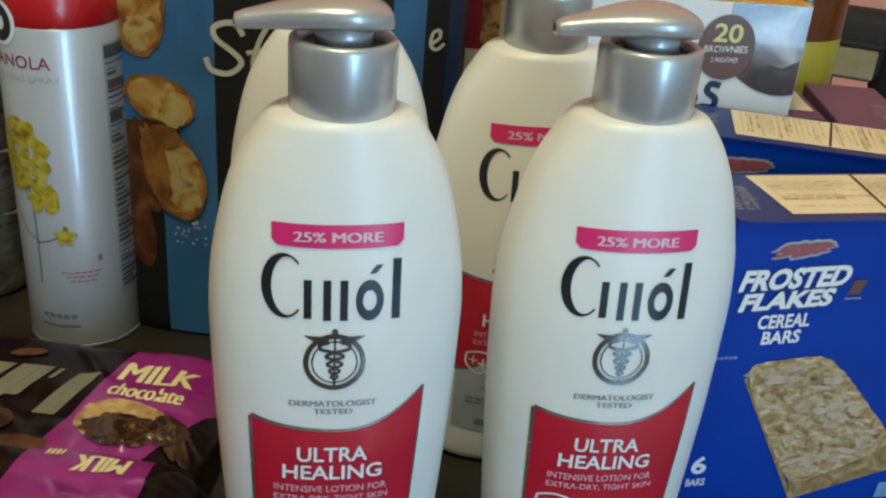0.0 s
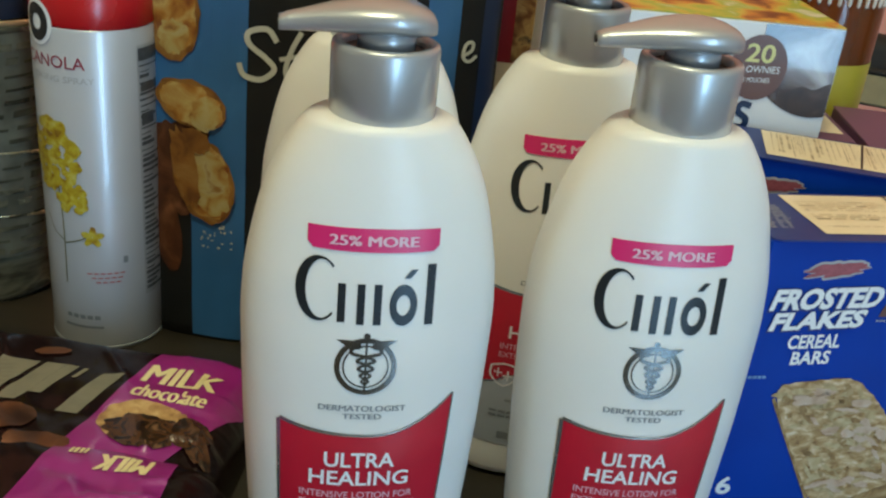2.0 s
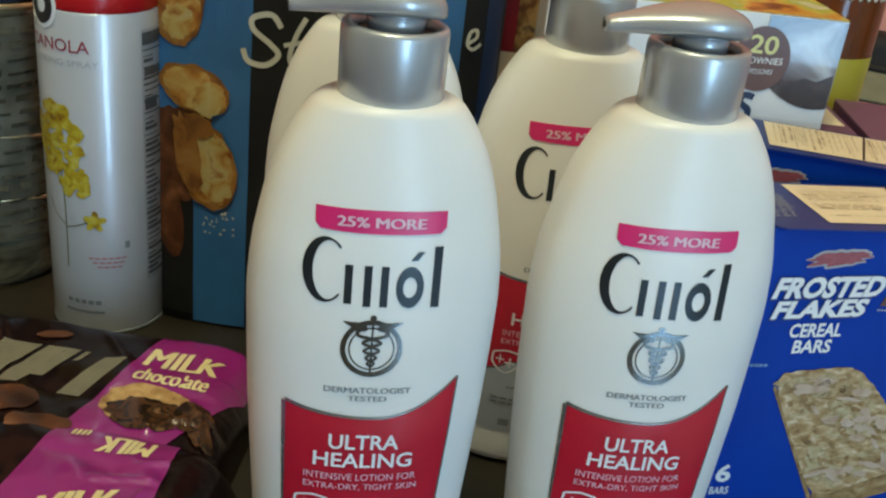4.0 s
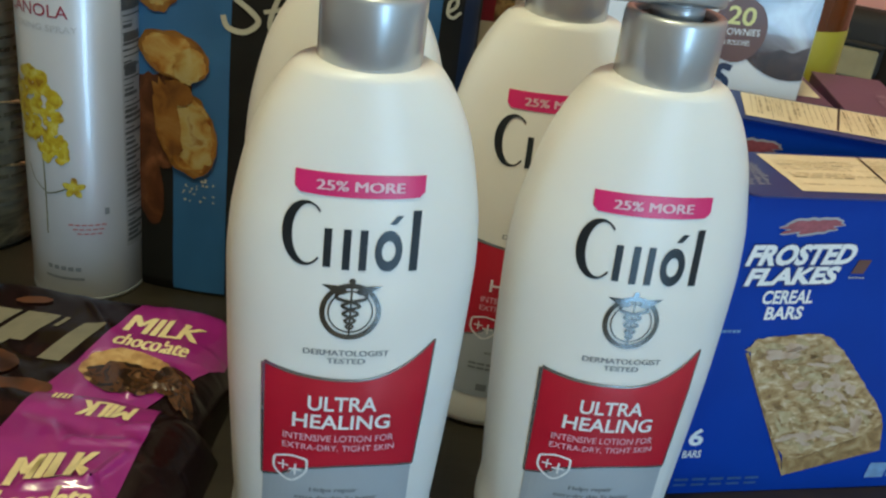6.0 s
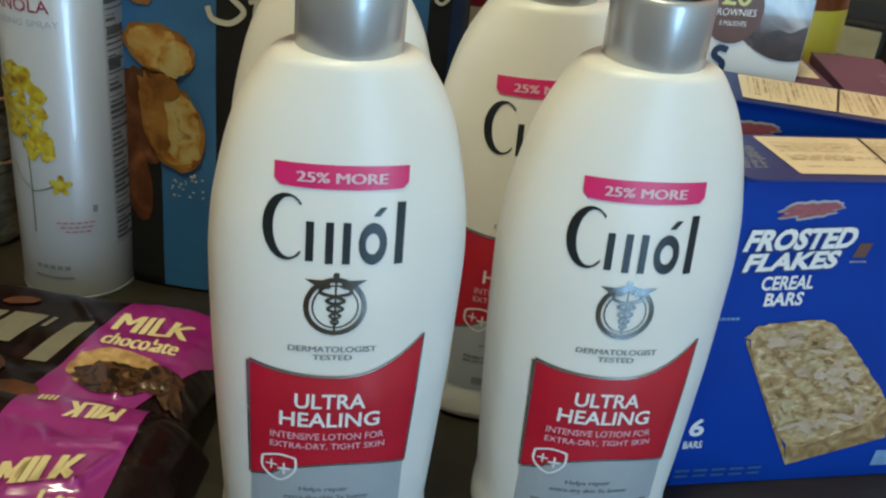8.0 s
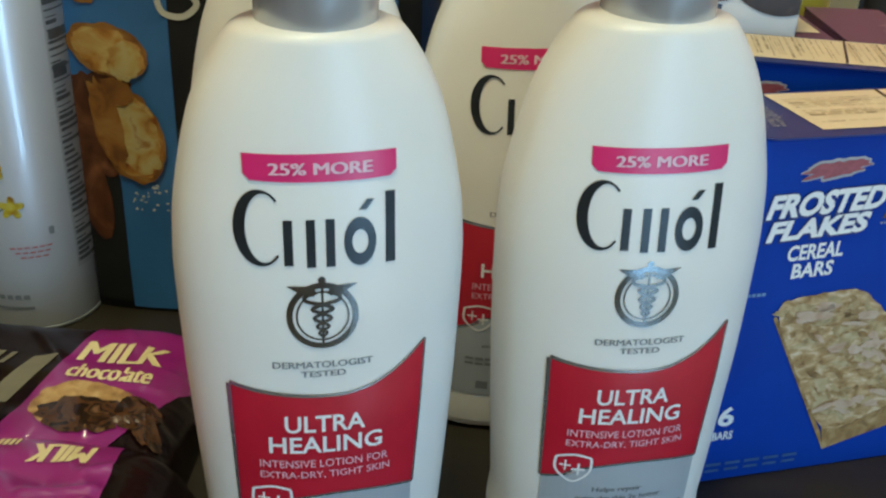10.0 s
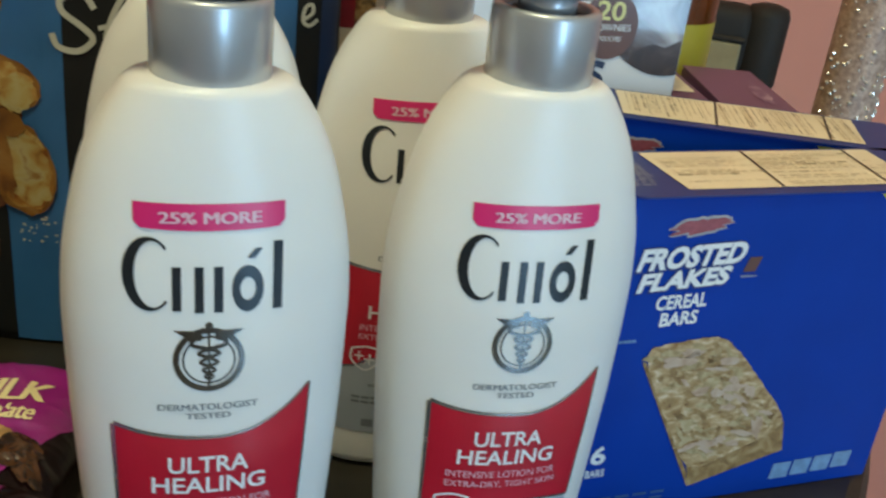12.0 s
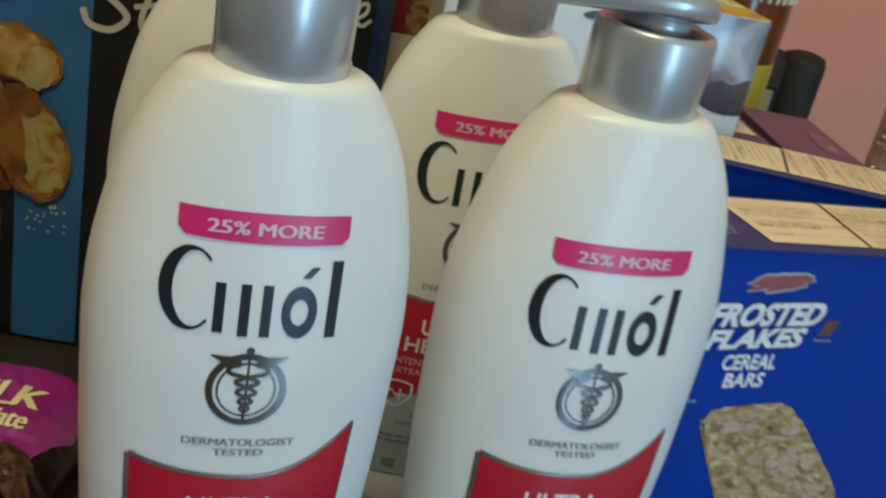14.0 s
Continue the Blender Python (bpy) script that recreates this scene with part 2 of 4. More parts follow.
def thing(name, label, category, group="", m=None):
    ob = tagged(new(name), label, category, group)
    ob.empty_display_size = 0.02
    if m is not None:
        ob.matrix_world = m
    return ob


def box_bm(x0, x1, y0, y1, z0, z1, bevel=0.0, seg=2):
    bm = bmesh.new()
    bmesh.ops.create_cube(bm, size=1, matrix=Matrix.Translation(((x0 + x1) / 2, (y0 + y1) / 2, (z0 + z1) / 2)) @ Matrix.Diagonal((x1 - x0, y1 - y0, z1 - z0, 1)))
    if bevel:
        bmesh.ops.bevel(bm, geom=bm.edges[:], offset=bevel, segments=seg, affect="EDGES", profile=0.5)
    return bm


def rings_bm(rings, close_low=True, close_high=True):
    """A skin over rings of points, bottom to top."""
    bm = bmesh.new()
    rows = [[bm.verts.new(p) for p in ring] for ring in rings]
    n = len(rows[0])
    for a, b in zip(rows, rows[1:]):
        for i in range(n):
            bm.faces.new((a[i], a[(i + 1) % n], b[(i + 1) % n], b[i]))
    if close_low:
        bm.faces.new(rows[0][::-1])
    if close_high:
        bm.faces.new(rows[-1])
    return bm


def lathe_bm(profile, n=48, close_low=True, close_high=True, cx=0.0, cy=0.0):
    return rings_bm([[(cx + r * math.cos(2 * math.pi * i / n), cy + r * math.sin(2 * math.pi * i / n), z) for i in range(n)] for r, z in profile], close_low, close_high)


def lerp_table(table, z):
    for (z0, a0), (z1, a1) in zip(table, table[1:]):
        if z <= z1:
            k = max(0, (z - z0) / (z1 - z0))
            return a0 + (a1 - a0) * k
    return table[-1][1]


# flat prints: lists of (points, faces) in a surface's own u, v, laid on it by a function surf(u, v, lift)
def print_on(name, shapes, surf, lift, mat, parent, label=""):
    bm = bmesh.new()
    for k, (pts, faces) in enumerate(shapes):
        vs = [bm.verts.new(surf(u, v, lift + 0.00001 * (k % 9))) for u, v in pts]
        for f in faces:
            try:
                bm.faces.new([vs[i] for i in f])
            except ValueError:
                pass
    return part(name, bm, mat, parent, label)


def sheet(u0, u1, low, high, nu=16, nv=8):
    """A grid between two edges low(u), high(u)."""
    lo = low if callable(low) else (lambda u: low)
    hi = high if callable(high) else (lambda u: high)
    pts = []
    for j in range(nv + 1):
        for i in range(nu + 1):
            u = u0 + (u1 - u0) * i / nu
            pts.append((u, lo(u) + (hi(u) - lo(u)) * j / nv))
    faces = [(j * (nu + 1) + i, j * (nu + 1) + i + 1, (j + 1) * (nu + 1) + i + 1, (j + 1) * (nu + 1) + i) for j in range(nv) for i in range(nu)]
    return pts, faces


def quad_sheet(a, b, c, d, n=8):
    pts = []
    for j in range(n + 1):
        for i in range(n + 1):
            s, t = i / n, j / n
            pts.append(tuple((1 - s) * (1 - t) * a[k] + s * (1 - t) * b[k] + s * t * c[k] + (1 - s) * t * d[k] for k in (0, 1)))
    return pts, [(j * (n + 1) + i, j * (n + 1) + i + 1, (j + 1) * (n + 1) + i + 1, (j + 1) * (n + 1) + i) for j in range(n) for i in range(n)]


def disc(cu, cv, ru, rv, turn=0.0, rough=0.0, rings=4, n=28, hole=0.0, seed=0.0, squareness=2.0):
    c, s = math.cos(radians(turn)), math.sin(radians(turn))
    pts, faces = [], []
    for k in range(rings + 1):
        q = hole + (1 - hole) * k / rings
        for i in range(n):
            a = 2 * math.pi * i / n
            w = (abs(math.cos(a)) ** squareness + abs(math.sin(a)) ** squareness) ** (-1 / squareness)
            w *= 1 + rough * noise.noise((3 * math.cos(a) + seed, 3 * math.sin(a), seed))
            x, y = q * w * ru * math.cos(a), q * w * rv * math.sin(a)
            pts.append((cu + c * x - s * y, cv + s * x + c * y))
    for k in range(rings):
        for i in range(n):
            faces.append((k * n + i, k * n + (i + 1) % n, (k + 1) * n + (i + 1) % n, (k + 1) * n + i))
    return pts, faces


def stroke(points, width, taper=(1, 1), steps=6):
    """A ribbon along a smooth line through the points."""
    P = [Vector(p) for p in points]
    line = []
    for i in range(len(P) - 1):
        p0, p1, p2, p3 = P[max(i - 1, 0)], P[i], P[i + 1], P[min(i + 2, len(P) - 1)]
        for k in range(steps):
            t = k / steps
            line.append(0.5 * ((2 * p1) + (p2 - p0) * t + (2 * p0 - 5 * p1 + 4 * p2 - p3) * t * t + (3 * p1 - p0 - 3 * p2 + p3) * t ** 3))
    line.append(P[-1])
    pts = []
    for i, p in enumerate(line):
        d = line[min(i + 1, len(line) - 1)] - line[max(i - 1, 0)]
        d = d.normalized() if d.length else Vector((1, 0))
        k = i / (len(line) - 1)
        w = width / 2 * (taper[0] + (taper[1] - taper[0]) * k)
        pts += [(p.x - d.y * w, p.y + d.x * w), (p.x + d.y * w, p.y - d.x * w)]
    return pts, [(2 * i, 2 * i + 1, 2 * i + 3, 2 * i + 2) for i in range(len(line) - 1)]


def bar(u0, u1, v0, v1, slant=0.0):
    k, n = slant * (v1 - v0), max(1, int((u1 - u0) / 0.003))
    us = [u0 + (u1 - u0) * i / n for i in range(n + 1)]
    return [(u, v0) for u in us] + [(u + k, v1) for u in us], [(i, i + 1, n + 2 + i, n + 1 + i) for i in range(n)]


def text(body, u, v, w, h, rise=0.0, slant=0.0, bold=0.0, flip=False):
    """Letters that fill the width w and height h from the lower left corner u, v; rise: slope of the line."""
    cu = bpy.data.curves.new("letters", "FONT")
    cu.body, cu.offset, cu.resolution_u = body, bold, 3
    ob = new("letters", cu)
    me = ob.evaluated_get(bpy.context.evaluated_depsgraph_get()).to_mesh()
    pts = [(p.co.x, p.co.y) for p in me.vertices]
    faces = [tuple(f.vertices) for f in me.polygons]
    bpy.data.objects.remove(ob)
    bpy.data.curves.remove(cu)
    x0, x1 = min(p[0] for p in pts), max(p[0] for p in pts)
    y0, y1 = min(p[1] for p in pts), max(p[1] for p in pts)
    out = []
    for x, y in pts:
        a, b = (x - x0) / (x1 - x0) * w, (y - y0) / (y1 - y0) * h
        if flip:
            a, b = w - a, h - b
        out.append((u + a + slant * b, v + b + rise * a))
    return out, faces


def bold_text(body, u, v, w, h, d, rise=0.0, slant=0.0, flip=False):
    return [text(body, u + k * d, v + k * d * 0.2, w, h, rise, slant, 0.0, flip) for k in (-1, 0, 1)]


# ---- room ----
TABLE_TOP = 0.0
FLOOR = -0.75
CEIL = 1.72
X0, X1, Y0, Y1 = -2.1, 2.5, -2.0, 1.40


def setting(name, bm, mat, label, category):
    return tagged(part(name, bm, mat), label, category, kind="structure")


setting("floor", box_bm(X0 - 0.1, X1 + 0.1, Y0 - 0.1, Y1 + 0.1, FLOOR - 0.05, FLOOR), M_FLOOR, "pale oak floor of the dining room", "floor")
setting("ceiling", box_bm(X0 - 0.1, X1 + 0.1, Y0 - 0.1, Y1 + 0.1, CEIL, CEIL + 0.05), M_WALLWHITE, "plain off-white painted ceiling", "ceiling")
setting("wall_north", box_bm(X0 - 0.1, X1 + 0.1, Y1, Y1 + 0.1, FLOOR, CEIL), M_WALL, "plain dusty pink painted wall behind the table", "wall")
setting("wall_west", box_bm(X0 - 0.1, X0, Y0, Y1, FLOOR, CEIL), M_WALLWHITE, "plain off-white painted side wall", "wall")
setting("wall_east", box_bm(X1, X1 + 0.1, Y0, Y1, FLOOR, CEIL), M_WALLWHITE, "plain off-white painted side wall", "wall")
south = tagged(new("wall_south"), "off-white wall with a tall daylit opening", "wall", kind="structure")
for x0, x1, z0, z1 in ((X0 - 0.1, 1.20, FLOOR, CEIL), (1.90, X1 + 0.1, FLOOR, CEIL), (1.20, 1.90, FLOOR, -0.72), (1.20, 1.90, 1.4, CEIL)):
    part("wall_panel", box_bm(x0, x1, Y0 - 0.1, Y0, z0, z1), M_WALLWHITE, south)
win = tagged(new("window_1"), "tall white framed glass door that lets daylight in", "window", kind="structure")
for x0, x1, z0, z1 in ((1.20, 1.25, -0.72, 1.4), (1.85, 1.90, -0.72, 1.4), (1.25, 1.85, -0.72, -0.67), (1.25, 1.85, 1.35, 1.4)):
    part("window_frame", box_bm(x0, x1, Y0 - 0.08, Y0 - 0.02, z0, z1, 0.004), M_FRAME, win)

# ---- table ----
EDGE = Vector((0.357, 0.499))
TR = 0.55
TC = EDGE - TR * Vector((0.87, -0.493))
table = thing("dining_table", "round dark espresso wooden table crowded with groceries", "table", m=pose(TC.x, TC.y, 0))
prof = [(TR - 0.05, -0.034), (TR - 0.012, -0.034), (TR - 0.004, -0.030), (TR, -0.020), (TR, -0.012), (TR - 0.004, -0.003), (TR - 0.010, 0.0), (0.3, 0.0)]
part("tabletop", lathe_bm(prof, 128), M_TABLE, table)
part("pedestal", lathe_bm([(0.10, -0.70), (0.07, -0.55), (0.06, -0.3), (0.09, -0.12), (0.16, -0.034)], 32), M_TABLE, table, smooth=True)
part("foot_plate", lathe_bm([(0.18, -0.75), (0.18, -0.72), (0.1, -0.69)], 48), M_TABLE, table)

# ---- lotion bottles ----
HALF = [(0.0, 0.0395), (0.003, 0.0416), (0.010, 0.0418), (0.015, 0.0408), (0.020, 0.0405), (0.027, 0.0411), (0.058, 0.0430), (0.085, 0.0445), (0.111, 0.0454), (0.130, 0.0458),
        (0.146, 0.0447), (0.156, 0.0430), (0.168, 0.0405), (0.179, 0.0375), (0.189, 0.0330), (0.1955, 0.0290), (0.1998, 0.0256), (0.2016, 0.0230), (0.2026, 0.0168)]
DEEP = [(0.0, 0.0275), (0.003, 0.0295), (0.012, 0.0305), (0.04, 0.0318), (0.085, 0.0327), (0.122, 0.0309), (0.15, 0.0281), (0.17, 0.0253), (0.189, 0.0222), (0.1998, 0.0201), (0.2016, 0.0188), (0.2026, 0.0168)]
POW = 2.3


def smooth_table(tb, z):
    return sum(lerp_table(tb, z + d) for d in (-0.004, -0.002, 0, 0.002, 0.004)) / 5 if 0.008 < z < 0.196 else lerp_table(tb, z)


def bottle_front(u, v, lift):
    a, b = smooth_table(HALF, v) , smooth_table(DEEP, v)
    y = -b * max(0.0, 1 - abs(u / a) ** POW) ** (1 / POW)
    nrm = Vector((u / a ** 2, y / b ** 2)).normalized()
    return (u + nrm.x * lift, y + nrm.y * lift, v)


def lotion_bottle(du=0.0, dv=0.0, panel_rise=0.0):
    ob = thing("lotion_bottle", "white plastic lotion pump bottle with red label and silver pump", "lotion bottle", "lotion bottles on the table")
    rings = []
    zs = [0.0005, 0.0015, 0.003, 0.006, 0.009, 0.011, 0.013, 0.015, 0.017, 0.019, 0.022] + [0.026 + 0.004 * i for i in range(42)] + [0.1950, 0.1975, 0.1990, 0.2000, 0.2010, 0.2018, 0.2023, 0.2027]
    for z in zs:
        a, b = smooth_table(HALF, z), smooth_table(DEEP, z)
        if z < 0.003:
            a, b = a - 0.0018 * (1 - z / 0.003), b - 0.0018 * (1 - z / 0.003)
        k = max(0.0, min(1.0, (z - 0.15) / 0.05))
        p = POW + (2.0 - POW) * k
        ring = []
        for i in range(72):
            t = 2 * math.pi * i / 72
            c, s = math.cos(t), math.sin(t)
            ring.append((a * math.copysign(abs(c) ** (2 / p), c), b * math.copysign(abs(s) ** (2 / p), s), z))
        rings.append(ring)
    part("bottle_body", rings_bm(rings), M_BOTTLE, ob, "", True)
    # pump
    collar = part("collar", lathe_bm([(0.0172, 0.2016), (0.0178, 0.2023), (0.0179, 0.2235), (0.0176, 0.2250), (0.0168, 0.2257), (0.0150, 0.2257), (0.0142, 0.2250), (0.0140, 0.2225)], 64, close_high=False), M_SILVER, ob, "brushed silver plastic collar", True)
    part("collar_recess", lathe_bm([(0.0141, 0.2218), (0.0141, 0.2226)], 40), M_GAP, collar, "recess with its shade put into the colour")
    part("pump_stem", lathe_bm([(0.0095, 0.2226), (0.0095, 0.2300)], 40), M_SILVER, ob, "", True)
    head = []
    for i in range(41):
        s = i / 40
        u = -0.0345 + 0.0505 * s
        k = (u + 0.0345) / 0.0505
        wide = 0.0042 + 0.0102 * math.sin(min(1.0, k / 0.72) * math.pi / 2) ** 1.6
        top = 0.2325 + 0.0066 * math.sin(min(1.0, k / 0.7) * math.pi / 2) ** 1.2
        low = 0.2272 + 0.0012 * min(1, k * 2)
        if k > 0.70:
            q = math.sqrt(max(0.0, 1 - ((k - 0.70) / 0.301) ** 2))
            wide *= 0.12 + 0.88 * q
            top = low + 0.003 + (top - low - 0.003) * (0.1 + 0.9 * q)
        if k < 0.03:
            wide, top = wide * 0.9, top - 0.0004
        mid, hh = (top + low) / 2, (top - low) / 2
        head.append([(u, wide * math.copysign(abs(math.cos(t)) ** 0.8, math.cos(t)), mid + hh * math.copysign(abs(math.sin(t)) ** 0.8, math.sin(t))) for t in (2 * math.pi * j / 28 for j in range(28))])
    nozzle = part("pump_head", rings_bm(head), M_SILVER, ob, "silver pump head with a long nozzle", True)
    part("nozzle_opening", lathe_bm([(0.0, 0.0), (0.0013, 0.0001), (0.0013, 0.0004)], 12), M_GAP, nozzle).matrix_local = pose(-0.03455, 0, 0.2296, 0, -90, 0)
    # prints
    F, C = (lambda u, v, lift: bottle_front(u + du, v + dv, lift)), -0.0016
    tag = print_on("pink_tag", [sheet(-0.0218 + C, 0.0213 + C, lambda u: 0.1622 + 1.2 * (u - C) ** 2 + (0.0018 if abs(u - C) > 0.0208 else 0), lambda u: 0.1702, 24, 3)], F, 0.00025, M_PINK, ob, "bright pink curved banner")
    print_on("banner_lettering", bold_text("25% MORE", -0.0147 + C, 0.16440, 0.0288, 0.0034, 0.00022), F, 0.0005, M_BANNERINK, tag)
    arc = [radians(48 + 264 * i / 30) for i in range(31)]
    moon = [(-0.0195 + 0.0074 * math.cos(q), 0.1487 + 0.0114 * math.sin(q)) for q in arc] + [(-0.0184 + 0.0052 * math.cos(q), 0.1487 + 0.0103 * math.sin(q)) for q in arc]
    word = [(moon, [(i, i + 1, 32 + i, 31 + i) for i in range(30)]), bar(-0.0131, -0.0105, 0.1375, 0.1513), bar(-0.0067, -0.0041, 0.1368, 0.1513), bar(-0.0011, 0.0015, 0.1368, 0.1513),
            disc(0.0088, 0.1440, 0.0047, 0.0074, hole=0.5, rings=2), bar(0.0085, 0.0107, 0.1535, 0.1565, 0.8), bar(0.0163, 0.0192, 0.1366, 0.1582)]
    for shape in word:
        print_on("wordmark_shape", [shape], F, 0.0003, M_WORDINK, ob, "dark foil shape of a wordmark")
    e = -0.0026
    emblem = [disc(e, 0.1212, 0.0106, 0.0108, hole=0.83, rings=2, n=48), disc(e, 0.1212, 0.0079, 0.0081, hole=0.93, rings=1, n=40), bar(e - 0.00035, e + 0.00035, 0.1104, 0.1322), disc(e, 0.1327, 0.0011, 0.0011)]
    for s in (-1, 1):
        emblem.append(quad_sheet((e + s * 0.0014, 0.1283), (e + s * 0.0066, 0.1288), (e + s * 0.0104, 0.1312), (e + s * 0.0026, 0.1309), 4))
        emblem.append(stroke([(e + s * 0.0022, 0.1285), (e + s * 0.0048, 0.1281), (e + s * 0.0047, 0.1262), (e, 0.1250), (e - s * 0.0031, 0.1235), (e, 0.1221), (e + s * 0.0026, 0.1205), (e, 0.1191), (e - s * 0.0018, 0.1178), (e, 0.1166), (e + s * 0.0012, 0.1156), (e, 0.1144)], 0.0013, (1, 0.6), 4))
    print_on("emblem", emblem, F, 0.0003, M_FOIL, ob, "foil staff emblem in a ring")
    print_on("tested_lettering", bold_text("DERMATOLOGIST", -0.0165 + C * 0.8, 0.1037, 0.0300, 0.0022, 0.0001) + bold_text("TESTED", -0.0082 + C * 0.8, 0.1006, 0.0134, 0.0020, 0.0001), F, 0.0003, M_GREY, ob)
    F = lambda u, v, lift: bottle_front(u + du, v + dv + panel_rise, lift)
    top = lambda u: 0.0933 + (3.6 if u < 0 else 17.0) * u * u
    low = lambda u: 0.0489 + 0.0062 * (1 - ((u - 0.004) / 0.033) ** 2) - (0.002 if u < -0.02 else 0)
    left, right = (lambda k: -0.0296 - 0.0012 * k), (lambda k: 0.0262 + 0.0030 * k)
    pts, nu, nv = [], 30, 14
    for j in range(nv + 1):
        for i in range(nu + 1):
            u = left(j / nv) + (right(j / nv) - left(j / nv)) * i / nu
            pts.append((u, low(u) + (top(u) - low(u)) * j / nv))
    grid = [(j * (nu + 1) + i, j * (nu + 1) + i + 1, (j + 1) * (nu + 1) + i + 1, (j + 1) * (nu + 1) + i) for j in range(nv) for i in range(nu)]
    panel = print_on("red_panel", [(pts, grid)], F, 0.0003, M_RED, ob, "dark red label panel with a curved top")
    across = [i / 16 for i in range(17)]
    print_on("foil_edge", [stroke([(u, top(u) + 0.0005 - 0.0003 * k) for k, u in [(k, left(1) + (right(1) - left(1)) * k) for k in across]], 0.0013, (1.1, 0.4), 2),
                           stroke([(u, low(u) - 0.0002) for u in [left(0) + (right(0) - left(0)) * k for k in across]], 0.0009, (1, 1), 2),
                           stroke([(left(k) - 0.0003, low(left(0)) + (top(left(1)) - low(left(0))) * k) for k in across], 0.0010, (0.7, 1.4), 1),
                           stroke([(right(k) + 0.0001, low(right(0)) + (top(right(1)) - low(right(0))) * k) for k in across], 0.0006, (1, 1), 1)], F, 0.00045, M_EDGE, panel, "silver foil edge")
    print_on("title_lettering", [text("ULTRA", -0.0150, 0.0803, 0.0248, 0.0064, bold=0.018), text("HEALING", -0.0200, 0.0722, 0.0352, 0.0065, bold=0.018)], F, 0.0006, M_WHITE, panel)
    print_on("subtitle_lettering", [text("INTENSIVE LOTION FOR", -0.0230, 0.0664, 0.0402, 0.0030, bold=0.004), text("EXTRA-DRY, TIGHT SKIN", -0.0230, 0.0617, 0.0408, 0.0031, bold=0.004)], F, 0.0006, M_BANNERINK, panel, "thin pale lettering")
    print_on("shield", [stroke([(-0.0254, 0.0569), (-0.0197, 0.0585), (-0.0139, 0.0573)], 0.0009), stroke([(-0.0254, 0.0569), (-0.0252, 0.0510), (-0.0195, 0.0466), (-0.0142, 0.0512), (-0.0139, 0.0573)], 0.0009),
                        bar(-0.0226, -0.0220, 0.0513, 0.0558), bar(-0.0242, -0.0204, 0.0532, 0.0539), bar(-0.0183, -0.0175, 0.0495, 0.0548), bar(-0.0202, -0.0156, 0.0516, 0.0525)], F, 0.0006, M_WHITE, panel, "white outlined shield with crosses")
    pale = print_on("pale_panel", [sheet(-0.0294, 0.0258, 0.013, lambda u: low(u) - 0.0006, 24, 8)], F, 0.0003, M_PALE, ob, "pale blue-grey lower label panel")
    print_on("claim_lettering", bold_text("Helps repair", -0.0122, 0.0414, 0.0178, 0.0028, 0.00012) + bold_text("extra-dry skin 2x better", -0.0176, 0.0374, 0.0310, 0.0028, 0.00012), F, 0.0005, M_GREY, pale)
    fine = [bar(-0.0240 + 0.004 * i, -0.0206 + 0.004 * i, z, z + 0.0013) for z in (0.0315, 0.0290) for i in range(12)]
    fine += [bar(-0.0190, -0.0140, 0.0165, 0.0205), bar(-0.0100, 0.0060, 0.0225, 0.0245)]
    print_on("fine_print", fine, F, 0.0005, M_GREY, pale)
    return ob


first = lotion_bottle()
first.matrix_world = pose(0.0462, 0.407, 0, 0, 0, 13.8)
second = lotion_bottle(-0.0003, -0.0036)
tagged(second, "white lotion pump bottle with red label beside the blue carton")
second.matrix_world = pose(0.1480, 0.4345, 0, 0, 0, 11.5)
third = lotion_bottle(0.0, 0.0030, 0.0045)
third.matrix_world = pose(0.1150, 0.514, 0, 0, 0, 10.0)
for ob in (third, copy_thing(first, pose(0.0258, 0.508, 0, 0, 0, 9.0))):
    tagged(ob, "white lotion pump bottle standing behind the front pair of bottles")


